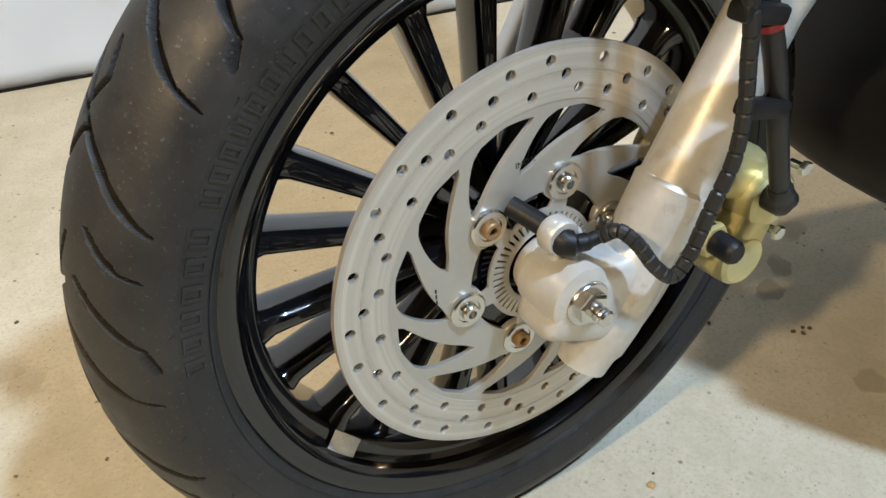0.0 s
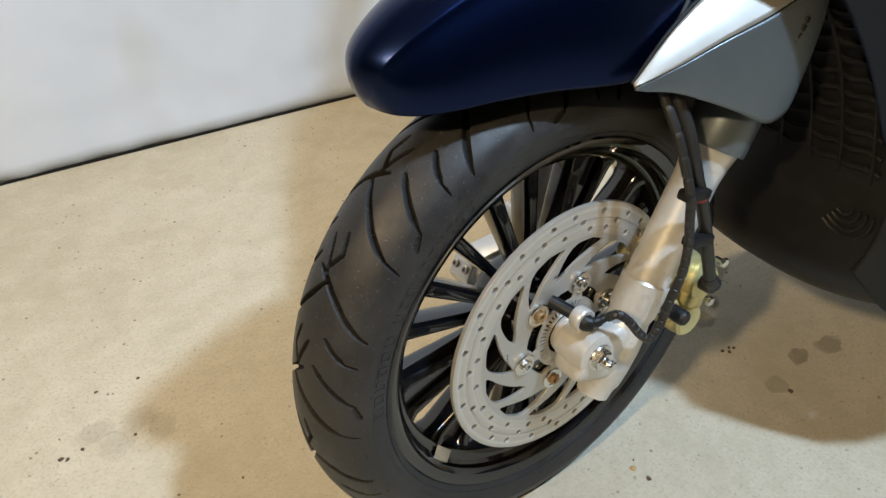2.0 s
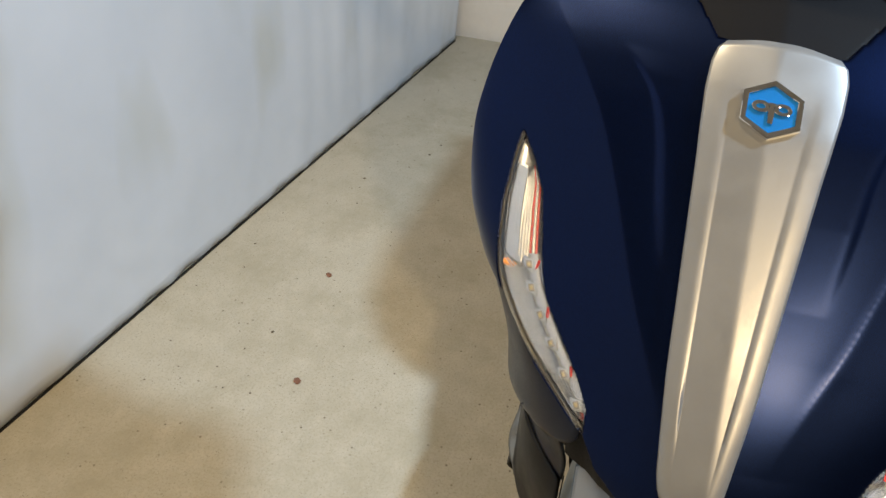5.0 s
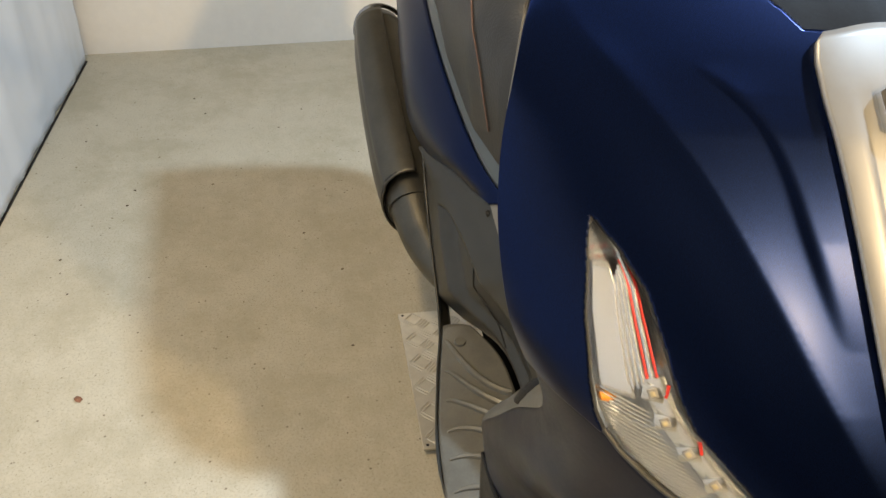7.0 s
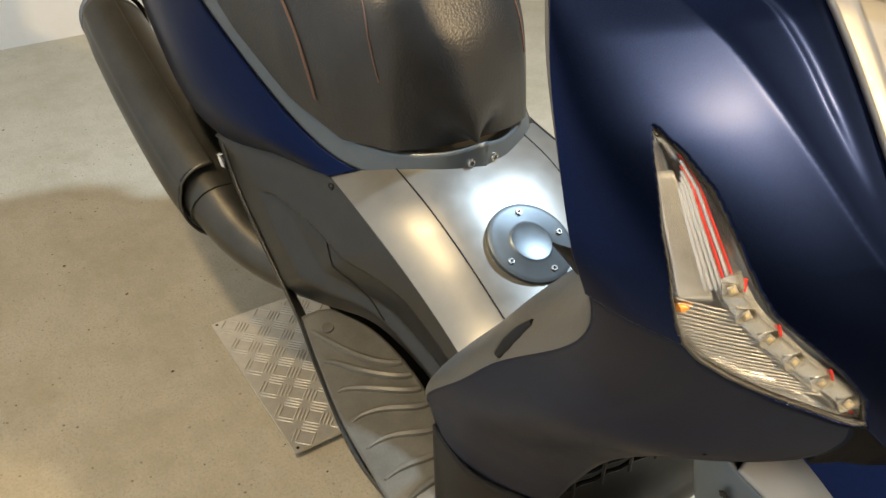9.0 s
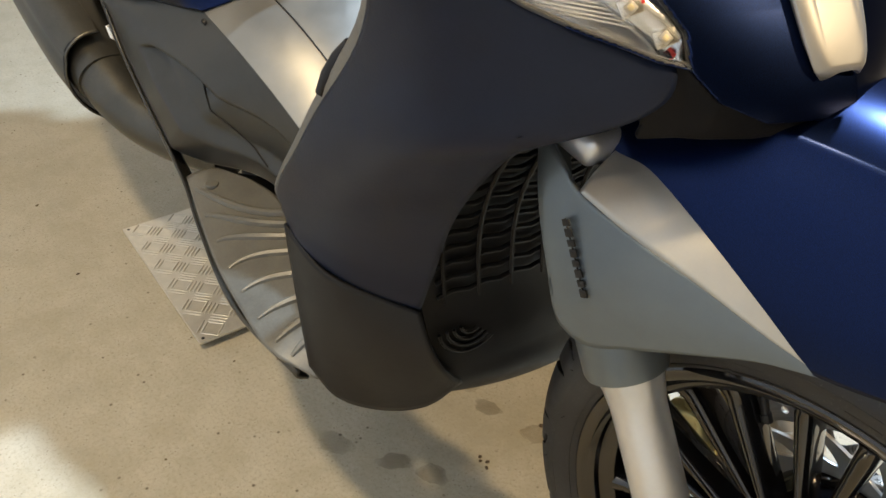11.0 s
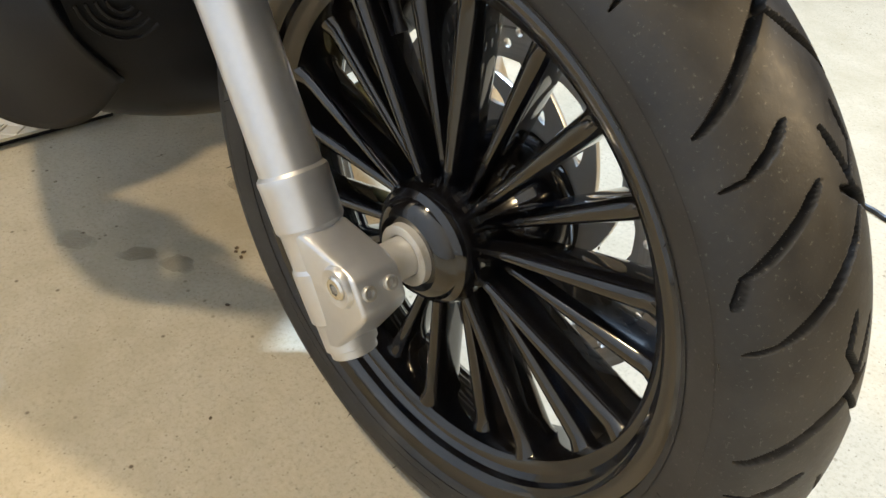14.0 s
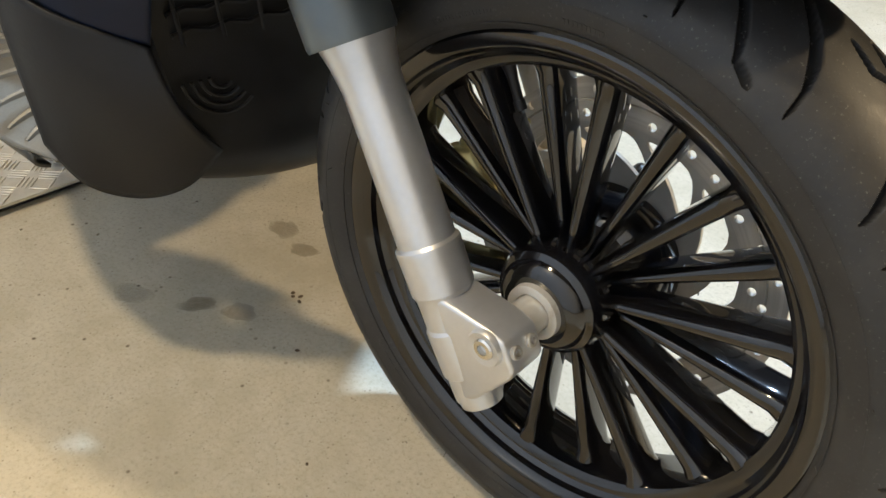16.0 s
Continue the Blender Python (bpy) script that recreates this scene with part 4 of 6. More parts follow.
def shield(u, z, lift=0.0):
    """The front shell: u from -1 (its left edge) through the nose to 1."""
    n, = glide(NOSE, z)
    xr, w = glide(REAR, z)
    s = abs(u)
    a, c, b = (n, 0.0), (n + 0.029, w * full_share(z)), (xr, w)
    x = (1 - s) ** 2 * a[0] + 2 * s * (1 - s) * c[0] + s * s * b[0]
    y = (1 - s) ** 2 * a[1] + 2 * s * (1 - s) * c[1] + s * s * b[1]
    # a long folded ridge, and inside it a short raised step
    d, e = y - glide(RIDGE, z)[0], y - glide(STEP, z)[0]
    fade = max(0.0, min(1.0, (z - 0.745) / 0.07)) * max(0.0, min(1.0, (1.005 - z) / 0.03))
    near = max(0.0, min(1.0, (z - 0.845) / 0.05)) * max(0.0, min(1.0, (0.972 - z) / 0.012))
    form = -0.0042 * math.exp(-math.hypot(d, 0.003) / (0.016 if d < 0 else 0.026))
    form -= 0.0026 * near / (1 + math.exp(max(-30.0, min(30.0, e / 0.0016)))) * math.exp(min(0.0, e) / 0.030)
    depth = form * fade - lift
    return Vector((x + depth * (1 - 0.6 * s), math.copysign(max(0.0, y - depth * 0.7 * s), u), z))


def shield_u(y, z):
    """The u at which the shell reaches the half width y."""
    w, k = glide(REAR, z)[1], full_share(z)
    lo, hi = 0.0, 1.0
    for _ in range(30):
        m = (lo + hi) / 2
        if 2 * m * (1 - m) * w * k + m * m * w < abs(y):
            lo = m
        else:
            hi = m
    return math.copysign(lo, y)


LAMP_LOW, LAMP_TOP = 0.720, 0.9015
LAMP_IN = [(0.720, 0.098), (0.738, 0.097), (0.755, 0.107), (0.776, 0.125), (0.797, 0.144), (0.815, 0.151), (0.843, 0.156), (0.866, 0.161), (0.885, 0.172), (0.9015, 0.186)]
LAMP_OUT = [(0.720, 0.098), (0.724, 0.114), (0.730, 0.126), (0.739, 0.147), (0.750, 0.168), (0.762, 0.183), (0.776, 0.192), (0.790, 0.196), (0.81, 0.198), (0.849, 0.197), (0.890, 0.190), (0.9015, 0.186)]


def inside_lamp(y, z, grow=0.0):
    if not LAMP_LOW < z < LAMP_TOP:
        return False
    return table(LAMP_IN, z)[0] - grow < abs(y) < table(LAMP_OUT, z)[0] + grow


def edge_z(y):
    """Where the blue skin ends and the grey leg shield begins."""
    return table([(0.0, 0.684), (0.060, 0.687), (0.085, 0.700), (0.098, 0.718), (0.114, 0.7225), (0.126, 0.7285), (0.147, 0.7375), (0.168, 0.7485), (0.183, 0.7605), (0.192, 0.7745), (0.200, 0.780), (0.214, 0.787), (0.230, 0.799)], abs(y))[0]


def tucked(u, z):
    """The shell below the blue skin's edge, tucked back under it."""
    p = shield(u, z)
    d = max(0.0, edge_z(p.y) - z) * max(0.0, 1 - abs(u) / 0.6) ** 1.5
    return p + Vector((0.9 * d, 0, 0))


def shell_patch(keep, nu=400, nv=340, z0=0.655, z1=1.10, surface=None, side=0):
    surface = surface or shield
    bm = bmesh.new()
    vs = {}
    cells = []
    for j in range(nv):
        for i in range(nu):
            u, z = -1 + 2 * (i + 0.5) / nu, z0 + (z1 - z0) * (j + 0.5) / nv
            y = shield(u, z).y
            if keep(y, z + side * 0.5 * (z1 - z0) / nv):
                cells.append((i, j))
    for i, j in cells:
        q = []
        for a, b in ((i, j), (i + 1, j), (i + 1, j + 1), (i, j + 1)):
            if (a, b) not in vs:
                u, z = -1 + 2 * a / nu, z0 + (z1 - z0) * b / nv
                if side:
                    cut = edge_z(shield(u, z).y)
                    z = max(z, cut) if side > 0 else min(z, cut)
                vs[a, b] = bm.verts.new(surface(u, z))
            q.append(vs[a, b])
        bm.faces.new(q)
    return moved(bm, BODY)


def shell_strip(path, half, lift, n, drop=0.0):
    """A narrow band on the shell along a path of (y, z)."""
    pts = []
    for y, z in path:
        p = shield(shield_u(y, z), z, lift)
        pts.append(p)
    return moved(sweep(smooth_path(pts, n), half, 8), BODY)


def build_front(body):
    blue = part("front_shield", shell_patch(lambda y, z: z > edge_z(y) and not inside_lamp(y, z) and not (z > 0.9885 and abs(y) < 0.046 + 1.2 * (z - 0.9885)), side=1), BLUE, body, "satin dark blue front shield", angle=50)
    solid(blue, 0.0035, 1.0)
    # black in place of slate, standing for the deep shadow under the nose
    grey = part("shield_edge_shade", shell_patch(lambda y, z: z <= edge_z(y) and not inside_lamp(y, z) and z > 0.672 and abs(y) < 0.118, surface=tucked, side=-1), MATTBLACK, body, "lower edge of the front shield, black for the shadow gap", angle=50)
    solid(grey, 0.0035, 1.0)

    for s in (1, -1):
        path = [(s * y, edge_z(y)) for y in np.linspace(0.188, 0.224, 12)]
        part("shield_seam", shell_strip(path, 0.0011, -0.0004, 40), BLACKPLASTIC, body)

    # matt black patch on the top of the shell, above the strip
    cap = part("top_black_patch", shell_patch(lambda y, z: z > 0.984 and abs(y) < 0.050 + 1.2 * max(0.0, z - 0.9885), 200, 170, surface=lambda u, z: shield(u, z, -0.003)), MATTBLACK, body, "black patch above the centre strip", angle=50)
    solid(cap, 0.003, 1.0)

    # black sheet put into the shadow gap under the nose, running back over the guard
    def belly(u, v):
        k = 2 * u - 1
        p = tucked(k * 0.62, 0.680)
        return p + Vector((0.21 * v + 0.012, -0.03 * k * v, 0.014 * v + 0.004))
    solid(part("nose_gap_fill", moved(grid(belly, 40, 10), BODY), BLACKPLASTIC, body, "black sheet filling the shadow gap under the nose", angle=60), 0.003, 0.0)

    # brushed centre strip with its badge
    def tie(u, v):
        z = 0.7125 + 0.2735 * v
        half = table([(0.7125, 0.010), (0.7175, 0.0165), (0.73, 0.0205), (0.793, 0.0295), (0.92, 0.0415), (0.96, 0.0465), (0.975, 0.0465), (0.982, 0.044), (0.986, 0.038)], z)[0]
        k = 2 * u - 1
        y = half * k + 0.013 - 0.055 * (z - 0.72)
        lift = 0.006 - 0.0025 * abs(k) ** 6 - 0.0016 * max(0.0, min(1.0, (0.70 - abs(k)) / 0.08)) * min(1.0, v * 4) * max(0.0, min(1.0, (0.93 - v) / 0.1))
        z2 = z + 0.006 * (1 - k * k) * max(0.0, (v - 0.9) / 0.1)
        p = shield(shield_u(y, z2) if abs(y) > 1e-6 else 0.0, z2, lift)
        return p
    t = part("centre_strip", moved(grid(tie, 40, 70), BODY), TIE, body, "brushed aluminium centre strip", angle=60)
    solid(t, 0.006, 1.0)

    def tie_edge(k):
        out = []
        for v in [i / 24 for i in range(25)]:
            p = tie(0.0 if k < 0 else 1.0, v)
            out.append(BODY @ (p + Vector((0.003, 0.0012 * k, 0))))
        return out
    for k in (-1, 1):
        part("strip_gap", sweep(tie_edge(k), 0.0014, 6), BLACKPLASTIC, body)
    # badge: plain hexagon, chrome rim over blue enamel
    mid = BODY @ shield(0.0, 0.959, 0.0125)
    nrm = (BODY @ shield(0.0, 0.955, 0.02) - mid)
    tang = (BODY @ shield(0.0, 0.97, 0.0145) - BODY @ shield(0.0, 0.94, 0.0145)).normalized()
    side = Vector((0.115, 0.993, 0)).normalized()
    out = side.cross(tang).normalized()
    if out.x > 0:
        out = -out
    m = Matrix((side, tang, out)).transposed().to_4x4()
    m.translation = mid + Vector((0, -0.001, 0.001))
    hexa = [(0.0235 * math.sin(math.pi / 3 * i), 0.0215 * math.cos(math.pi / 3 * i)) for i in range(6)]
    inner = [(0.86 * x, 0.86 * y) for x, y in hexa]
    badge = part("badge_rim", moved(cut_plate("badge_rim", [hexa, inner], 0.0022, 0.0007), m), CHROME, body, "chrome hexagonal badge rim", angle=30)
    part("badge_field", moved(cut_plate("badge_field", [inner], 0.0016), m), BADGEBLUE, badge, "bright blue enamel field", smooth=False)
    # the emblem is a plain raised chrome figure: two loops on a stem
    emb = merge(cut_plate("em", [[(0.0075 + 0.0062 * math.cos(a) , 0.0010 + 0.0042 * math.sin(a)) for a in [i * math.pi / 10 for i in range(20)]], [(0.0078 + 0.0036 * math.cos(a), 0.0010 + 0.0021 * math.sin(a)) for a in [i * math.pi / 10 for i in range(20)]]], 0.0010, 0.0003),
                cut_plate("em", [[(-0.0075 + 0.0062 * math.cos(a), 0.0010 + 0.0042 * math.sin(a)) for a in [i * math.pi / 10 for i in range(20)]], [(-0.0078 + 0.0036 * math.cos(a), 0.0010 + 0.0021 * math.sin(a)) for a in [i * math.pi / 10 for i in range(20)]]], 0.0010, 0.0003),
                cut_plate("em", [[(-0.0022, 0.0046), (0.0022, 0.0046), (0.0015, -0.0105), (-0.0015, -0.0105)]], 0.0010, 0.0003))
    part("emblem", moved(emb, m @ pose(0, 0, 0.0018)), CHROME, badge, "raised chrome emblem")


def lamp_uv(side, u, v, lift):
    """u across from the inner to the outer edge, v up."""
    z = LAMP_LOW + (LAMP_TOP - LAMP_LOW) * v
    y = table(LAMP_IN, z)[0] + (table(LAMP_OUT, z)[0] - table(LAMP_IN, z)[0]) * u
    p = shield(side * shield_u(y, z), z, lift)
    return p


def build_headlamp(side, body):
    lamp = new("headlamp")
    lamp.parent = body
    lamp["label"] = "clear headlamp with chrome reflectors and red inner trim"
    bowl = part("reflector", moved(grid(lambda u, v: lamp_uv(side, u, v, -0.006 - 0.022 * math.sin(math.pi * u) ** 0.7 * math.sin(math.pi * min(1, v * 1.02)) ** 0.6), 24, 60), BODY), LAMPSILVER, lamp, "chrome stepped reflector", angle=20)
    lens = part("lens", moved(grid(lambda u, v: lamp_uv(side, u, v, 0.0015 + 0.003 * math.sin(math.pi * u)), 24, 60), BODY), LENS, lamp, "clear glossy lens", angle=60)
    solid(lens, 0.002, 0.0)
    lens.visible_shadow = False
    rim = [(table(LAMP_IN, z)[0], z) for z in np.linspace(LAMP_LOW, LAMP_TOP, 60)]
    rim += [(table(LAMP_OUT, z)[0], z) for z in np.linspace(LAMP_TOP, LAMP_LOW, 60)]
    pts = [BODY @ shield(side * shield_u(y, z), z, 0.0005) for y, z in rim]
    part("lens_rim", sweep(pts, 0.0019, 10), plain("clear_rim", (0.05, 0.053, 0.058), 0.35, shine=0.3), lamp, "grey clear plastic lens rim")
    # smooth outer panel, fluted ribs and red trims inside the upper arm, fine flutes below
    panel = part("clear_panel", moved(grid(lambda u, v: lamp_uv(side, 0.56 + 0.38 * u, 0.46 + 0.40 * v, -0.005), 10, 20), BODY), LAMPSILVER, lamp, "smooth silver panel")
    solid(panel, 0.0015, 0.0)
    for k in range(7):
        u = 0.14 + 0.062 * k
        pts = [BODY @ lamp_uv(side, u + 0.10 * math.sin(3 * v), v, -0.005) for v in np.linspace(0.50, 0.90 - 0.015 * k, 14)]
        part("flute", sweep(pts, 0.0009 if k in (0, 2) else 0.0014, 6), RED if k in (0, 2) else LAMPSILVER, lamp, "thin red trim" if k in (0, 2) else "")
    for k in range(20):
        v = 0.06 + 0.017 * k
        pts = [BODY @ lamp_uv(side, u, v + 0.09 * u, -0.0045) for u in np.linspace(0.48, 0.94, 8)]
        part("flute", sweep(pts, 0.0006, 6), LAMPSILVER, lamp)
    # stepped light strip: a bright facet with a chip and a red wedge at each emitter
    strip = [BODY @ lamp_uv(side, 0.24 + 0.08 * math.sin(3 * v), v, -0.006) for v in np.linspace(0.05, 0.54, 20)]
    part("light_strip", sweep(strip, 0.009, 10, flat=0.4), LAMPSILVER, lamp, "chrome running light strip")
    chip_yellow = plain("emitter_yellow", (0.42, 0.37, 0.24), 0.3)
    for k in range(6):
        v = 0.08 + 0.085 * k
        u = 0.24 + 0.08 * math.sin(3 * v)
        p, up, across = lamp_uv(side, u, v, -0.0005), lamp_uv(side, u, v + 0.03, -0.0005), lamp_uv(side, u + 0.1, v, -0.0005)
        z = (up - p).normalized()
        n = z.cross(across - p).normalized()
        turn = BODY @ Matrix.Translation(p) @ Matrix((z.cross(n), n, z)).transposed().to_4x4()
        facet = part("emitter", moved(box(0.013, 0.0012, 0.0095, 0.0004), turn @ pose(0, 0, 0, 0, 24, 0)), BRIGHT, lamp, "small bright emitter facet")
        part("chip_seat", moved(box(0.0062, 0.0024, 0.0062, 0.0005), turn), TIE, facet, "grey chip seat")
        part("chip", moved(box(0.0034, 0.0034, 0.0034, 0.0005), turn), chip_yellow, facet, "yellow light chip")
        if k % 2:
            part("red_wedge", moved(box(0.0020, 0.0016, 0.0085, 0.0004), turn @ pose(0.0085, 0, 0, 0, 30, 0)), RED, facet, "small red wedge")
    p = lamp_uv(side, 0.90, 0.43, -0.008)
    part("indicator_bulb", moved(revolve([(0.0, -0.006), (0.003, -0.0045), (0.004, 0.0), (0.003, 0.0045), (0.0, 0.006)], 16), BODY @ Matrix.Translation(p)), AMBER, lamp, "amber indicator bulb")
    trim = [BODY @ lamp_uv(side, 0.30, v, -0.006) for v in np.linspace(0.02, 0.30, 12)]
    part("red_trim", sweep(trim, 0.0012, 6), RED, lamp, "red trim line")


def leg_side(side):
    s = side
    top = [tucked(s * k, 0.690) for k in (0.34, 0.67, 1.0)]
    lead = [tucked(s * k, 0.706) for k in (0.34, 0.67, 1.0)]
    A = smooth_path([top[0], (0.012, s * 0.163, 0.665), (0.060, s * 0.168, 0.617), (0.113, s * 0.168, 0.545), (0.150, s * 0.170, 0.467), (0.171, s * 0.180, 0.406)], 40)
    B = smooth_path([lead[2], top[2], (0.188, s * 0.220, 0.640), (0.240, s * 0.238, 0.570), (0.289, s * 0.249, 0.508), (0.284, s * 0.251, 0.490), (0.276, s * 0.252, 0.475)], 48)[8:]

    def side_low(u, v):
        k = v * 40
        i = min(int(k), 39)
        a, b = A[i].lerp(A[i + 1], k - i), B[i].lerp(B[i + 1], k - i)
        mid = (a + b) / 2
        q = top[1] - (top[0] + top[2]) / 2
        w = max(0.0, 1 - v * 1.15) ** 1.3
        mid = mid + q * w + Vector((0, s * 0.022 * (1 - w), 0))
        c = 2 * mid - (a + b) / 2
        return (1 - u) ** 2 * a + 2 * u * (1 - u) * c + u * u * b
    join = 0.30

    def fn(u, v):
        if v >= join:
            return side_low(u, v)
        w = s * (0.34 + 0.66 * u)
        z = edge_z(shield(w, 0.75).y)
        for _ in range(3):
            z = edge_z(shield(w, z).y)
        p, q = shield(w, z), side_low(u, join)
        far = (q - p).length
        t0 = (p - shield(w, z + 0.01)).normalized() * far
        t1 = (side_low(u, join + 0.04) - q).normalized() * far
        k = v / join
        return (2 * k ** 3 - 3 * k * k + 1) * p + (k ** 3 - 2 * k * k + k) * t0 + (3 * k * k - 2 * k ** 3) * q + (k ** 3 - k * k) * t1
    return fn


def build_leg_shield(body):
    for s in (1, -1):
        fn = leg_side(s)
        ob = part("leg_shield_side", moved(grid(fn, 40, 60), BODY), DARKGREY, body, "dark slate leg shield side", angle=50)
        solid(ob, 0.0035, s)
        # rolled rear edge and the inner face behind it
        def inner(u, v, fn=fn, s=s):
            p = Vector(fn(1.0, v))
            a = u * math.pi * 0.55
            return (p.x + 0.016 * math.sin(a) + 0.03 * u, p.y - s * (0.075 * (1 - math.cos(a)) + 0.05 * u * u), p.z + 0.055 * u * max(0.0, 1 - 1.6 * v))
        slot = [BODY @ Vector(q) for q in ((0.180, s * 0.199, 0.678), (0.186, s * 0.206, 0.665), (0.193, s * 0.214, 0.650), (0.199, s * 0.222, 0.635))]
        part("lip_slot", sweep(slot, [0.004, 0.007, 0.007, 0.004], 12), BLACKPLASTIC, body, "small dark oval slot")
        part("shield_return", moved(grid(inner, 12, 40), BODY), LIPGREY, body, "grey inner leg shield edge", angle=60)
        def inner_up(u, v, s=s):
            z = 0.69 + 0.36 * v
            p = shield(s * 1.0, z)
            a = u * math.pi * 0.55
            return (p.x + 0.016 * math.sin(a) + 0.03 * u, p.y - s * (0.075 * (1 - math.cos(a)) + 0.05 * u * u), z + 0.055 * u)
        part("shield_return", moved(grid(inner_up, 10, 40), BODY), LIPGREY, body, "grey inner leg shield edge", angle=60)
        # lower fairing below the swage line
        T = smooth_path([fn(0, 1), fn(0.5, 1), fn(1, 1)], 24)
        L = smooth_path([(0.160, s * 0.150, 0.300), (0.180, s * 0.185, 0.262), (0.212, s * 0.222, 0.246), (0.238, s * 0.258, 0.262), (0.258, s * 0.274, 0.305)], 24)
        def low(u, v, T=T, L=L, s=s):
            k = u * 24
            i = min(int(k), 23)
            a, b = T[i].lerp(T[i + 1], k - i), L[i].lerp(L[i + 1], k - i)
            p = a.lerp(b, v)
            bul = math.sin(math.pi * v)
            p.y += s * 0.012 * bul * (1 - u)
            p.x -= 0.012 * bul * (1 - u)
            return p
        ob = part("lower_fairing", moved(grid(low, 30, 24), BODY), BLACKPLASTIC, body, "matt black lower fairing", angle=50)
        solid(ob, 0.004, s)

    # cowl between the legs with its grille, down to the belly
    prof = smooth_path([(0.02, 0, 0.668), (0.075, 0, 0.64), (0.135, 0, 0.575), (0.172, 0, 0.49), (0.182, 0, 0.40), (0.172, 0, 0.33), (0.176, 0, 0.275), (0.215, 0, 0.235), (0.30, 0, 0.212), (0.48, 0, 0.21), (0.75, 0, 0.24)], 80)
    def cowl(u, v):
        k = v * 80
        i = min(int(k), 79)
        p = prof[i].lerp(prof[i + 1], k - i)
        t = 2 * u - 1
        low = max(0.0, min(1.0, (v - 0.55) / 0.2))
        y = t * (0.172 + 0.03 * low)
        x = p.x - 0.030 * (1 - t * t) * (0.3 + low)
        z = p.z + (0.030 * abs(t) ** 3 - 0.008 * (1 - t * t)) * low
        return (x, y, z)
    part("cowl", moved(grid(cowl, 40, 80), BODY), BLACKPLASTIC, body, "matt black cowl and belly pan", angle=50)
    # grille: upright and cross bars over the radiator opening
    grille = new("radiator_grille")
    grille.parent = body
    grille["label"] = "black louvred radiator grille"
    for k in range(9):
        t = -0.88 + 0.22 * k
        pts = [BODY @ (Vector(cowl((t + 1) / 2, v)) + Vector((-0.008, 0, 0))) for v in np.linspace(0.10, 0.40, 12)]
        part("upright_bar", sweep(pts, 0.0022, 6), BLACKPLASTIC, grille)
    for k in range(14):
        v = 0.11 + 0.0215 * k
        pts = [BODY @ (Vector(cowl(u, v)) + Vector((-0.005, 0, 0.004 * (i % 2)))) for i, u in enumerate(np.linspace(0.04, 0.96, 19))]
        part("slat", sweep(pts, 0.0026, 6), BLACKPLASTIC, grille)
    for s in (1, -1):
        for k in range(4):
            c = Vector(cowl(0.5 + s * 0.40, 0.455))
            pts = []
            for a in np.linspace(-70, 60, 9):
                r = 0.012 + 0.0085 * k
                pts.append(BODY @ (c + Vector((-0.006, s * (-0.01 + r * math.cos(radians(a - 60))), r * math.sin(radians(a - 60)) - 0.002 + 0.01))))
            part("louvre", sweep(pts, 0.0019, 6), BLACKPLASTIC, grille)


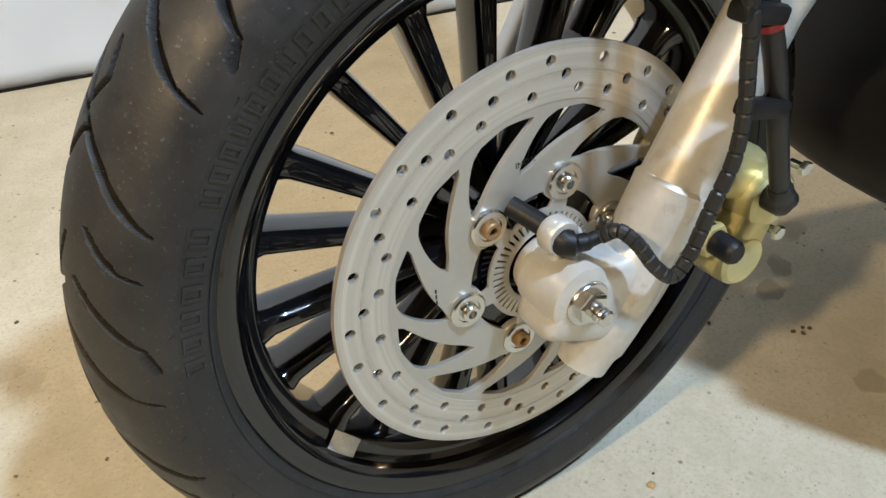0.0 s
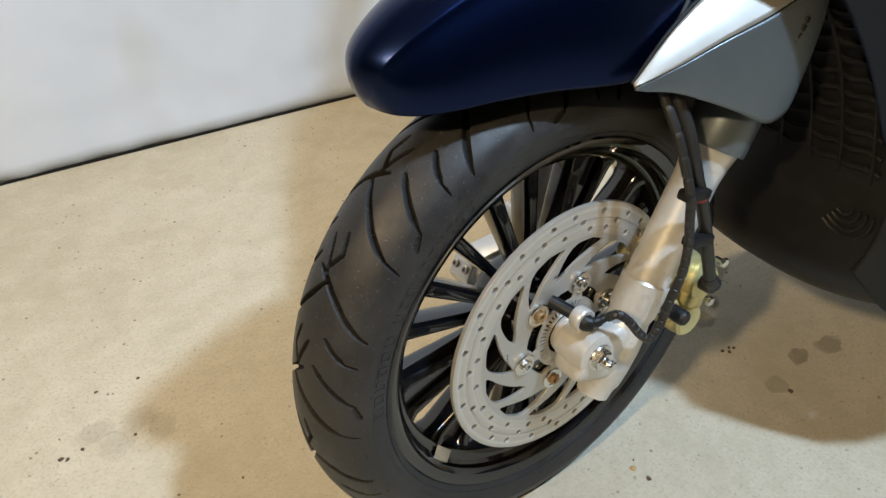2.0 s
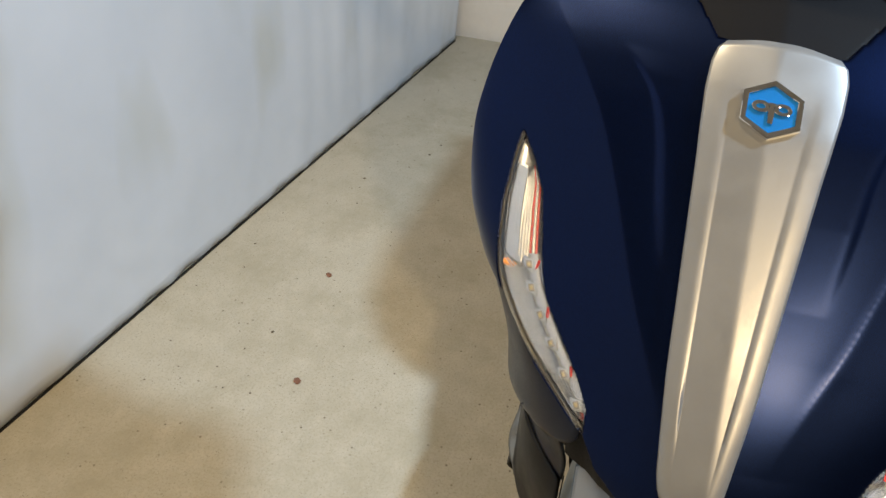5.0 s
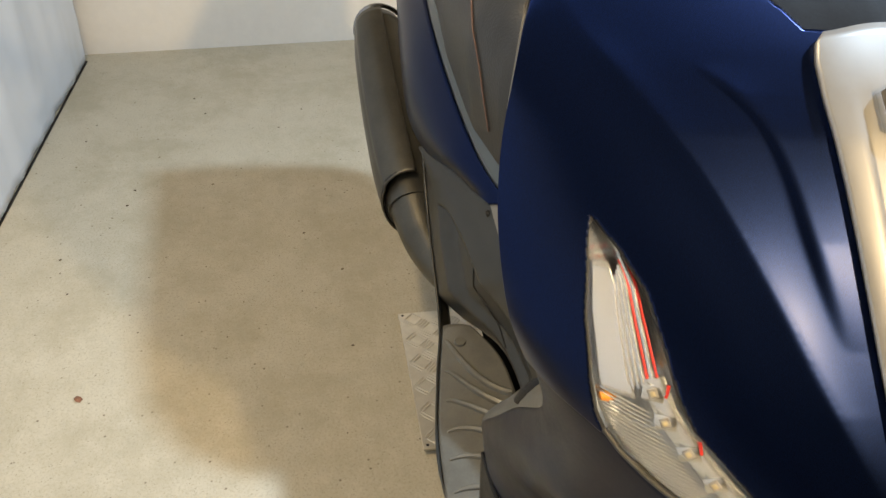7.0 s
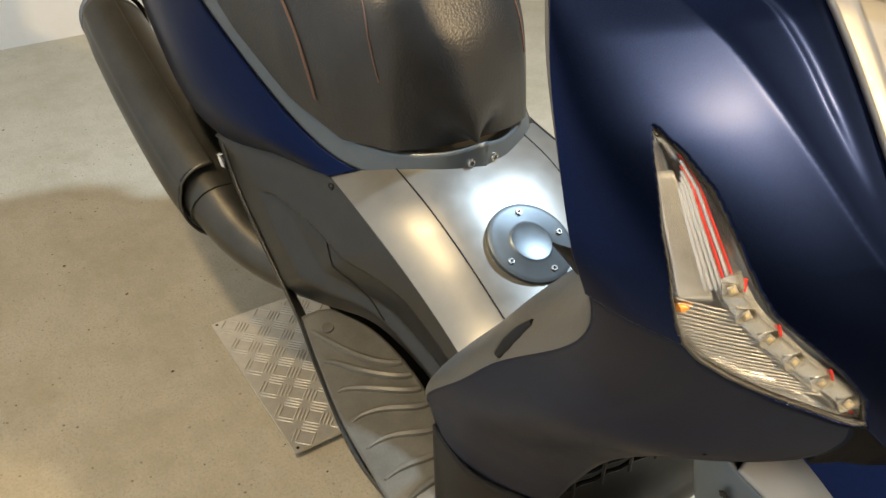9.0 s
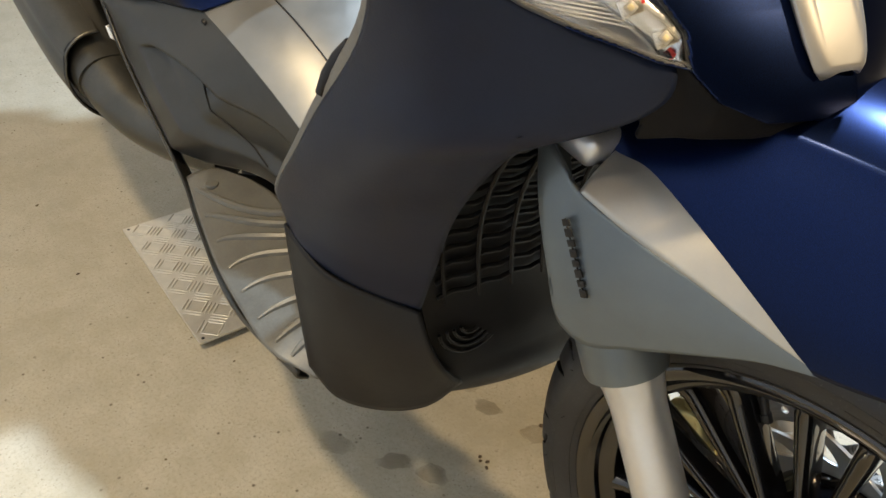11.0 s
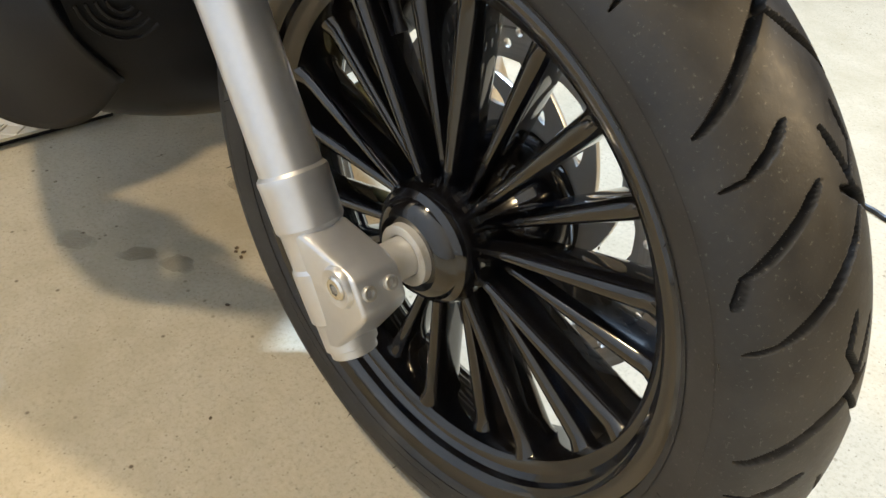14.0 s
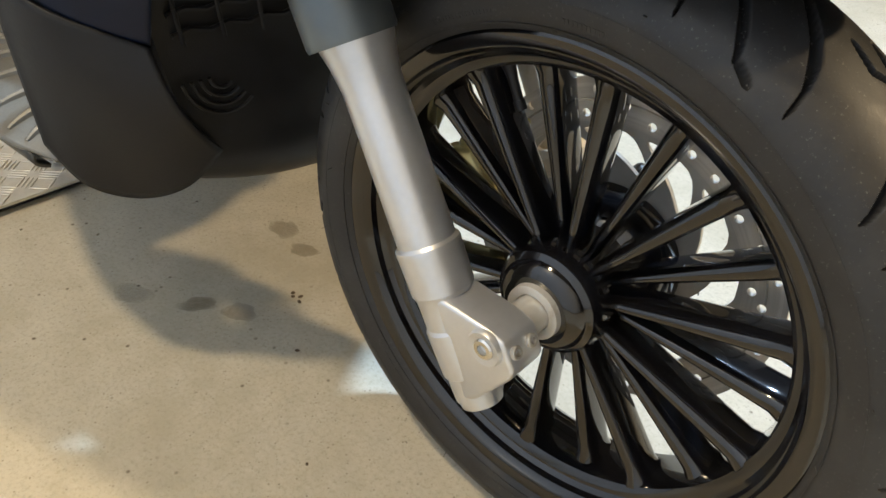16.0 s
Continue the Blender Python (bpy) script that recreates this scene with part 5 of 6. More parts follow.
def build_floor_and_tail(body):
    # right and left foot boards
    for s in (1, -1):
        outer = smooth_path([(0.250, s * 0.272, 0.286), (0.306, s * 0.300, 0.296), (0.389, s * 0.302, 0.302), (0.460, s * 0.298, 0.307), (0.553, s * 0.284, 0.315), (0.650, s * 0.266, 0.326)], 40)
        inner = smooth_path([(0.258, s * 0.240, 0.306), (0.342, s * 0.208, 0.318), (0.435, s * 0.184, 0.326), (0.518, s * 0.184, 0.332), (0.578, s * 0.196, 0.335), (0.635, s * 0.225, 0.336)], 40)
        def board(u, v, outer=outer, inner=inner):
            k = v * 40
            i = min(int(k), 39)
            p = outer[i].lerp(outer[i + 1], k - i).lerp(inner[i].lerp(inner[i + 1], k - i), u)
            p.z += 0.004 * math.sin(math.pi * u)
            return p
        ob = part("foot_board_mat", moved(grid(board, 24, 60), BODY), MATGREY, body, "grey ribbed foot board mat", angle=50)
        solid(ob, 0.006, 0.0)
        mat = ob
        for va, vb in ((0.12, 0.10), (0.20, 0.15), (0.30, 0.21), (0.42, 0.28), (0.55, 0.36), (0.68, 0.42), (0.80, 0.48), (0.93, 0.54)):
            pts = []
            for q in np.linspace(0.0, 1.0, 16):
                u = 0.10 + 0.86 * q
                v = va + (vb - va) * (q * q * (3 - 2 * q) * 0.6 + q * 0.4)
                pts.append(BODY @ (Vector(board(u, v)) + Vector((0, 0, 0.0030))))
            part("rib", sweep(pts, [0.0062 * math.sin(math.pi * (0.06 + 0.60 * i / 15)) ** 0.6 for i in range(16)], 8), MATGREY, mat)
        for v in (0.045, 0.90):
            c = BODY @ (Vector(board(0.45, v)) + Vector((0, 0, 0.0040)))
            part("plug", moved(revolve([(0.0, 0.0018), (0.0085, 0.0018), (0.0095, 0.0008), (0.0095, -0.002)], 20), Matrix.Translation(c) @ pose(0, 0, 0, 90, 0, 0)), MATGREY, mat, "round mat plug")
        # skirt under the mat's outer edge, running up to the rear
        low = smooth_path([(0.268, s * 0.276, 0.277), (0.40, s * 0.290, 0.278), (0.55, s * 0.272, 0.288), (0.65, s * 0.256, 0.305), (0.78, s * 0.247, 0.345), (0.90, s * 0.240, 0.400), (0.96, s * 0.235, 0.450)], 50)
        upp = smooth_path([(0.268, s * 0.284, 0.289), (0.40, s * 0.304, 0.303), (0.55, s * 0.287, 0.317), (0.65, s * 0.270, 0.332), (0.78, s * 0.262, 0.392), (0.87, s * 0.255, 0.440), (0.925, s * 0.247, 0.500)], 50)
        def skirt(u, v):
            k = v * 50
            i = min(int(k), 49)
            p = low[i].lerp(low[i + 1], k - i).lerp(upp[i].lerp(upp[i + 1], k - i), u)
            p.y += s * 0.006 * math.sin(math.pi * u)
            return p
        solid(part("sill", moved(grid(skirt, 10, 60), BODY), GREYPLASTIC, body, "grey plastic lower sill", angle=50), 0.004, s)
        # grey side panel from the sill up to the seat rim
        edge_low = [upp[int(50 * v)] for v in np.linspace(0.50, 1.0, 26)]
        inn = smooth_path([(0.300, s * 0.190, 0.345), (0.40, s * 0.172, 0.338), (0.50, s * 0.174, 0.342), (0.58, s * 0.190, 0.345), (0.65, s * 0.235, 0.342)], 16)
        edge_low = inn + [Vector(q) for q in edge_low[4:]]
        edge_up = smooth_path([(0.300, s * 0.170, 0.420), (0.38, s * 0.160, 0.445), (0.47, s * 0.165, 0.490), (0.56, s * 0.172, 0.525), (0.668, s * 0.172, 0.540), (0.78, s * 0.200, 0.530), (0.921, s * 0.244, 0.506)], len(edge_low) - 1)
        n = len(edge_low) - 1
        def panel(u, v):
            k = v * n
            i = min(int(k), n - 1)
            p = edge_low[i].lerp(edge_low[i + 1], k - i).lerp(edge_up[i].lerp(edge_up[i + 1], k - i), u)
            p.y += s * 0.012 * math.sin(math.pi * u)
            # pressed recess that runs forward from a sharp corner
            rim = table([(0.0, 0.82), (0.30, 0.80), (0.42, 0.72), (0.54, 0.63), (0.68, 0.46), (0.73, 0.30), (1.0, 0.30)], v)[0]
            foot = table([(0.0, 0.16), (0.20, 0.20), (0.33, 0.24), (0.46, 0.24), (0.58, 0.22), (0.73, 0.30), (1.0, 0.30)], v)[0]
            a, b = max(0.0, min(1.0, (rim - u) / 0.07)), max(0.0, min(1.0, (u - foot) / 0.16))
            p.y -= s * 0.016 * a * a * (3 - 2 * a) * b * b * (3 - 2 * b)
            return p
        solid(part("side_panel", moved(grid(panel, 60, 120), BODY), GREYPLASTIC, body, "anthracite plastic side panel", angle=60), 0.004, s)
        seam = [BODY @ (Vector(panel(u, 0.30 + 0.68 * (u - 0.28))) + Vector((0, s * 0.0006, 0))) for u in np.linspace(0.27, 0.60, 14)]
        part("panel_seam", sweep(seam, 0.0012, 6), BLACKPLASTIC, body)
        hexbolt(0.0065, 0.006, body, BODY @ Matrix.Translation((0.660, s * 0.1775, 0.529)) @ pose(0, 0, 0, 25, 0, 180 if s > 0 else 0), BLACKPLASTIC, "panel_screw")

    # silver tunnel that falls from the seat to between the feet
    ridge = smooth_path([(0.668, 0.173, 0.541), (0.56, 0.173, 0.526), (0.47, 0.166, 0.491), (0.38, 0.161, 0.446), (0.300, 0.171, 0.421), (0.235, 0.178, 0.405)], 40)

    def tunnel(u, v):
        t = 2 * u - 1
        i = min(int(v * 40), 39)
        e = ridge[i].lerp(ridge[i + 1], v * 40 - i)
        full = 1 - abs(t) ** 2.6
        return (e.x - 0.035 * full * (1 - v), t * e.y, e.z + (0.046 - 0.010 * v) * full)
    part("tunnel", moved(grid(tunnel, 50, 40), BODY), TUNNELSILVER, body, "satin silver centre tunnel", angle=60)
    for s in (1, -1):
        pts = [BODY @ (Vector(tunnel(0.5 + s * 0.30, v)) + Vector((0, 0, 0.0004))) for v in np.linspace(0.05, 0.95, 20)]
        part("tunnel_seam", sweep(pts, 0.0011, 6), BLACKPLASTIC, body)
    # filler flap
    c = Vector(tunnel(0.54, 0.44))
    du, dv = Vector(tunnel(0.58, 0.44)) - c, Vector(tunnel(0.54, 0.50)) - c
    up = du.cross(dv).normalized()
    up = up if up.z > 0 else -up
    m = BODY @ Matrix.Translation(c + 0.001 * up) @ Vector((0, 1, 0)).rotation_difference(up).to_matrix().to_4x4()
    flap = part("filler_flap", moved(revolve([(0.0, 0.005), (0.020, 0.006), (0.026, 0.0075), (0.030, 0.005), (0.050, 0.0055), (0.056, 0.003), (0.057, -0.006)], 48), m), SILVERGREY, body, "round grey filler flap")
    for a in (40, 120, 200, 280):
        x, z = polar(0.043, a)
        hexbolt(0.0042, 0.004, flap, m @ pose(x, 0.006, z, 0, 0, 180), BRIGHT, "flap_screw")

    # seat rim strip, blue tail panels, seat
    def rim_pt(k, up):
        # k from -1 (left rear) through the front to 1
        s = 1 if k >= 0 else -1
        a = abs(k)
        line = smooth_path([(0.550, 0.0, 0.575), (0.565, s * 0.055, 0.565), (0.610, s * 0.115, 0.560), (0.680, s * 0.160, 0.572), (0.80, s * 0.185, 0.615), (1.00, s * 0.200, 0.690), (1.25, s * 0.195, 0.760)], 60)
        i = min(int(a * 60), 59)
        p = line[i].lerp(line[i + 1], a * 60 - i)
        return p + Vector((0.006, -s * 0.010, 0.032)) * up + Vector((0, 0, -0.006)) * (1 - up)
    ob = part("seat_rim", moved(grid(lambda u, v: rim_pt(2 * u - 1, v) , 120, 6), BODY), SILVERGREY, body, "silver-grey strip under the seat", angle=60)
    solid(ob, 0.004, 0.0)
    for k in (-0.07, 0.07):
        p = BODY @ (rim_pt(k, 0.45) + Vector((-0.003, 0, 0)))
        hexbolt(0.0062, 0.005, body, Matrix.Translation(p) @ pose(0, 0, 0, 0, 0, -90), BRIGHT, "rim_screw")
    for s in (1, -1):
        lowb = smooth_path([(0.668, s * 0.174, 0.541), (0.78, s * 0.204, 0.531), (0.921, s * 0.248, 0.508), (1.05, s * 0.262, 0.540), (1.30, s * 0.240, 0.640)], 30)
        def tail(u, v):
            i = min(int(v * 30), 29)
            a = lowb[i].lerp(lowb[i + 1], v * 30 - i)
            k = 0.42 + 0.58 * v
            b = rim_pt(s * min(0.999, k), 0.0)
            p = a.lerp(b, u)
            p.y += s * 0.018 * math.sin(math.pi * u) * min(1.0, v * 3)
            return p
        solid(part("tail_panel", moved(grid(tail, 20, 50), BODY), BLUE, body, "satin dark blue tail panel", angle=60), 0.004, s)

    def seat(u, v):
        # v from the front of the saddle to its rear
        x = 0.560 + 0.732 * v * (0.4 + 0.6 * v)
        half = table([(0.560, 0.004), (0.564, 0.040), (0.572, 0.068), (0.60, 0.105), (0.66, 0.150), (0.75, 0.178), (0.90, 0.192), (1.29, 0.188)], x)[0]
        base = table([(0.572, 0.600), (0.66, 0.598), (0.80, 0.640), (1.0, 0.715), (1.29, 0.790)], x)[0]
        top = table([(0.560, 0.604), (0.566, 0.640), (0.572, 0.668), (0.585, 0.735), (0.62, 0.800), (0.70, 0.845), (0.85, 0.860), (1.0, 0.865), (1.08, 0.87), (1.29, 0.90)], x)[0]
        a = (u - 0.5) * math.pi
        sa, ca = math.sin(a), math.cos(a)
        return (x + 0.02 * max(0.0, 1 - v * 8) * abs(sa), half * math.copysign(abs(sa) ** 0.62, sa), base + (top - base) * abs(ca) ** 0.55)
    saddle = part("saddle", moved(grid(seat, 60, 60), BODY), LEATHER, body, "black grained saddle with dark stitching", angle=60)
    for s in (1, -1):
        outer = [(0.70, 0.96), (0.715, 0.75), (0.75, 0.56), (0.81, 0.44), (0.90, 0.36), (0.99, 0.32)]
        inner = [(0.575, 0.96), (0.58, 0.75), (0.59, 0.50), (0.62, 0.34), (0.70, 0.22), (0.90, 0.14)]
        for line, off in ((outer, -0.0025), (outer, 0.0025), (inner, 0.0)):
            pts = []
            for q in smooth_path([(u, v, 0) for u, v in line], 60):
                c = Vector(seat(0.5 + s * (q.x - 0.5), q.y))
                away = (c - Vector((0.95, 0, 0.60))).normalized()
                pts.append(BODY @ (c + 0.0012 * away + Vector((off, 0, 0))))
            part("stitch_line", sweep(pts, 0.0011, 6), STITCH, saddle, "dark reddish stitching")


def build_handlebar():
    h = unit("handlebar", "black handlebar with its moulded cover")

    def cover(u, v):
        a, b = 2 * math.pi * u, math.pi * (v - 0.5)
        return (0.270 + 0.085 * math.cos(a) * math.cos(b), 0.135 * math.sin(b), 1.072 + 0.036 * math.sin(a) * math.cos(b) + 0.012 * math.cos(a))
    part("bar_cover", moved(grid(cover, 36, 30, True), BODY), BLACKPLASTIC, h, "black moulded bar cover")
    for s in (1, -1):
        part("grip", moved(sweep(smooth_path([(0.255, s * 0.12, 1.11), (0.275, s * 0.22, 1.115), (0.315, s * 0.365, 1.105)], 20), [0.013] * 9 + [0.017] * 12, 16), BODY), BLACKPLASTIC, h, "black rubber grip")
        part("lever", moved(sweep(smooth_path([(0.235, s * 0.16, 1.10), (0.225, s * 0.22, 1.095), (0.265, s * 0.345, 1.085)], 20), 0.006, 10), BODY), BLACKPLASTIC, h, "black lever")


def build_exhaust(body):
    ex = unit("exhaust", "matt black exhaust with a slotted heat shield", pose(0, 0, 0))
    # down pipe that sweeps out and up into the silencer
    pipe = smooth_path([(0.72, 0.185, 0.302), (0.80, 0.228, 0.306), (0.89, 0.260, 0.324), (0.99, 0.274, 0.362)], 20)
    part("down_pipe", moved(sweep(pipe, [0.034 + 0.00125 * i for i in range(21)], 24), BODY), EXHAUST, ex, "dark down pipe cover", angle=50)
    axis = smooth_path([(0.955, 0.272, 0.350), (1.05, 0.278, 0.385), (1.22, 0.284, 0.455), (1.42, 0.286, 0.545)], 40)
    rad = [0.046 + 0.016 * math.sin(math.pi * min(1.0, 0.25 + 0.6 * i / 40)) for i in range(41)]
    rad[39], rad[40] = rad[39] * 0.93, rad[40] * 0.80
    part("silencer", moved(sweep(axis, rad, 32), BODY), EXHAUST, ex, "matt black silencer", angle=50)

    def cover(u, v):
        k = (0.02 + 0.90 * v) * 40
        i = min(int(k), 39)
        p = axis[i].lerp(axis[i + 1], k - i)
        r = rad[i] + (rad[i + 1] - rad[i]) * (k - i) + 0.007 - 0.003 * max(0.0, (v - 0.9) / 0.1)
        a = radians(-75 + 170 * u)
        # a flat step along the upper edge
        r += 0.004 * max(0.0, min(1.0, (u - 0.62) / 0.06))
        return p + Vector((0, r * math.cos(a), r * 1.12 * math.sin(a) + 0.003))
    solid(part("heat_shield", moved(grid(cover, 40, 50), BODY), EXHAUST, ex, "dark satin heat shield", angle=30), 0.003, 1.0)
    for k in range(4):
        p, q = Vector(cover(0.20, 0.55 + 0.065 * k)), Vector(cover(0.30, 0.57 + 0.065 * k))
        part("slot", moved(sweep([p, q], 0.0035, 8), BODY), BRIGHT, ex, "bright slot in the heat shield")
    part("joint", moved(sweep([Vector(cover(u, 0.02)) + Vector((0, 0.001, 0)) for u in np.linspace(0, 1, 18)], 0.0030, 6), BODY), BLACKPLASTIC, ex, "dark joint ring")
    hexbolt(0.006, 0.006, ex, BODY @ Matrix.Translation(Vector(cover(0.35, 0.93))) @ pose(0, 0, 0, 0, 0, 180), BRIGHT, "shield_screw")
    ring = [axis[38] + Vector((0, 0.058 * math.cos(a), 0.064 * math.sin(a))) for a in np.linspace(0, 2 * math.pi, 30)]
    part("end_ring", moved(sweep(ring, 0.005, 8), BODY), DARKCHROME, ex, "dark metal end ring")
    for dx, dz in ((0.0, 0.0), (-0.01, -0.045)):
        hexbolt(0.010, 0.02, ex, BODY @ Matrix.Translation((0.985 + dx, 0.268, 0.405 + dz)) @ pose(0, 0, 0, 0, 0, 180), BRIGHT, "mount_bolt", socket=False)
    part("mount", moved(box(0.05, 0.02, 0.10, 0.006), BODY @ Matrix.Translation((0.985, 0.245, 0.38)) @ pose(0, 0, 0, 0, 20, 0)), BRIGHT, ex, "dull metal exhaust mount")
    part("engine_block", moved(box(0.42, 0.30, 0.22, 0.03), BODY @ Matrix.Translation((0.98, 0.06, 0.38))), BLACKPLASTIC, ex, "dark engine casing")


def build_scooter():
    body = SCOOTER
    build_front(body)
    build_headlamp(1, body)
    build_headlamp(-1, body)
    build_leg_shield(body)
    build_floor_and_tail(body)
    build_exhaust(body)
    build_handlebar()


build_scooter()

# ---- brake caliper, hoses and cables ----
def build_caliper():
    c = unit("brake_caliper", "gold anodised brake caliper behind the fork leg", pose(0, 0, 0))

    def lobe(x, z, r, y0, y1):
        return moved(revolve([(0.0, y0), (r * 0.82, y0), (r * 0.95, y0 - 0.003 if y0 > y1 else y0 + 0.003), (r, (y0 * 3 + y1) / 4), (r, y1), (0.0, y1)], 32), pose(x, 0, z))
    body = merge(lobe(0.140, 0.253, 0.0210, -0.118, -0.068), lobe(0.158, 0.297, 0.0225, -0.118, -0.068), moved(box(0.030, 0.046, 0.060, 0.008, seg=3), pose(0.150, -0.094, 0.275, 0, 22, 0)))
    part("cylinder_body", body, GOLD, c, "gold caliper body with two lobes", angle=35)
    part("bridge", moved(box(0.060, 0.075, 0.040, 0.010, seg=3), pose(0.128, -0.070, 0.322, 0, 25, 0)), GOLD, c, "gold caliper bridge", angle=35)
    part("inner_half", moved(box(0.045, 0.022, 0.085, 0.009, seg=3), pose(0.140, -0.040, 0.283, 0, 22, 0)), GOLD, c, "gold inner caliper half", angle=35)
    part("slider", moved(revolve([(0.0, -0.131), (0.0070, -0.131), (0.0090, -0.128), (0.0090, -0.110), (0.0120, -0.108), (0.0120, -0.094), (0.0, -0.094)], 24), pose(0.112, 0, 0.277)), BLACKPLASTIC, c, "black rubber slider boot")
    part("slider_collar", moved(revolve([(0.0, -0.112), (0.0125, -0.112), (0.0135, -0.108), (0.0135, -0.094), (0.0, -0.094)], 6), pose(0.112, 0, 0.277)), GOLD, c, "gold hexagonal collar")
    for x, z in ((0.178, 0.318), (0.166, 0.270)):
        hexbolt(0.0058, 0.010, c, pose(x, -0.119, z), BRIGHT, "caliper_bolt", socket=False)
    part("banjo", moved(revolve([(0.0, -0.133), (0.0085, -0.133), (0.0105, -0.130), (0.0105, -0.118), (0.0, -0.118)], 20), pose(0.150, 0, 0.305)), CABLE, c, "black hose end")
    part("bracket", moved(box(0.075, 0.012, 0.030, 0.005), pose(0.100, -0.090, 0.300, 0, 40, 0)), CAST, c, "cast caliper bracket")


def build_hoses():
    h = unit("brake_hose", "black rubber brake hose with a red band", pose(0, 0, 0))
    pts = smooth_path([(0.110, -0.080, 0.610), (0.072, -0.092, 0.560), (0.076, -0.118, 0.505), (0.089, -0.130, 0.450), (0.104, -0.132, 0.414), (0.120, -0.131, 0.374), (0.140, -0.130, 0.322), (0.150, -0.130, 0.305)], 60)
    part("hose", sweep(pts, 0.0066, 14), CABLE, h, "black rubber hose")
    part("red_band", sweep(pts[28:30], 0.0072, 14), RED, h, "red marking band")
    part("hose_end", sweep(pts[52:60], [0.0078, 0.0085, 0.0085, 0.0085, 0.0085, 0.0088, 0.0095, 0.0095], 14), CABLE, h)
    w = unit("sensor_cable", "black spiral-wrapped sensor cable tied along the hose", pose(0, 0, 0))
    pts = smooth_path([(0.095, -0.080, 0.610), (0.057, -0.092, 0.560), (0.058, -0.122, 0.505), (0.066, -0.138, 0.455), (0.074, -0.138, 0.420), (0.079, -0.138, 0.392), (0.078, -0.138, 0.360), (0.066, -0.138, 0.330), (0.057, -0.137, 0.302), (0.046, -0.136, 0.289), (0.034, -0.132, 0.298), (0.024, -0.125, 0.314), (0.016, -0.116, 0.322), (0.010, -0.108, 0.316)], 300)
    rad = [0.0043 + (0.0005 if (i % 9) < 8 else -0.0004) for i in range(301)]
    part("wrapped_cable", sweep(pts, rad, 12), CABLE, w, "black spiral-wrapped cable", angle=20)
    for p, q in (((0.078, -0.135, 0.447), 8), ((0.098, -0.135, 0.388), 8)):
        cl = part("cable_clip", box(0.036, 0.015, 0.011, 0.003), BLACKPLASTIC, w, "black cable clip")
        cl.matrix_basis = pose(*p, 0, 12, 0)


build_caliper()
build_hoses()


# ---- on the floor ----
def build_plate():
    p = thing("chequer_plate", "worn aluminium chequer plate on the floor", "metal plate", Matrix.Translation((0, 0, 0)))
    m = pose(1.038, 0.038, 0.0155, 0, 0, -4.0)
    part("sheet", moved(box(0.385, 0.265, 0.005, 0.0008), m), CHECKER, p, "aluminium sheet", smooth=False)

    def lens_bar(u, v):
        t = 2 * u - 1
        w = 0.0019 * (1 - t * t) ** 0.5 + 0.0001
        a = math.pi * v
        return (0.0165 * t, w * math.cos(a), 0.0016 * math.sin(a) * (1 - t * t) ** 0.5)
    bar_me = link_mesh("raised_bar", grid(lens_bar, 8, 5), CHECKER)
    for i in range(12):
        for j in range(8):
            cx, cy = -0.187 + 0.0340 * i, -0.119 + 0.0340 * j
            ang = 45 if (i + j) % 2 else -45
            a = radians(ang)
            for k in (-1.5, -0.5, 0.5, 1.5):
                x, y = cx - 0.0066 * k * math.sin(a), cy + 0.0066 * k * math.cos(a)
                if abs(x) < 0.181 and abs(y) < 0.121 and y > -0.08:
                    part_mesh("raised_bar", bar_me, p, m @ pose(x, y, 0.0025, 0, 0, ang))
    for x, y in ((-0.184, 0.124), (0.184, 0.124)):
        part("plate_hole", moved(revolve([(0.0, 0.0004), (0.003, 0.0004)], 12), m @ pose(x, y, 0.0026, 90, 0, 0)), BLACKPLASTIC, p)
    # packing under the plate
    part("packing_strip", moved(box(0.36, 0.22, 0.012, 0.002), pose(1.038, 0.034, 0.0065, 0, 0, -4.0)), BLACKPLASTIC, p, "dark packing board", smooth=False)


BODYFLAT = Matrix.Translation((0.157, -0.076, 0)) @ Matrix.Rotation(radians(-6.6), 4, "Z")


def blot(name, label, x, y, rx, ry, turn, material, seed, h=0.0006, rough=0.28, category="stain"):
    rnd = random.Random(seed)
    ph = [rnd.uniform(0, 6.28) for _ in range(4)]
    bm = bmesh.new()
    n = 28
    ring = []
    for i in range(n):
        a = 2 * math.pi * i / n
        r = 1 + rough * (0.5 * math.sin(2 * a + ph[0]) + 0.35 * math.sin(3 * a + ph[1]) + 0.3 * math.sin(5 * a + ph[2]) + 0.2 * math.sin(9 * a + ph[3]))
        ring.append(bm.verts.new((rx * r * math.cos(a), ry * r * math.sin(a), 0.0003)))
    c = bm.verts.new((0, 0, h))
    for i in range(n):
        bm.faces.new((ring[i], ring[(i + 1) % n], c))
    ob = part(name, bm, material, None)
    ob.matrix_basis = pose(x, y, 0.0, 0, 0, turn)
    return tagged(ob, label, category, group="marks on the floor")


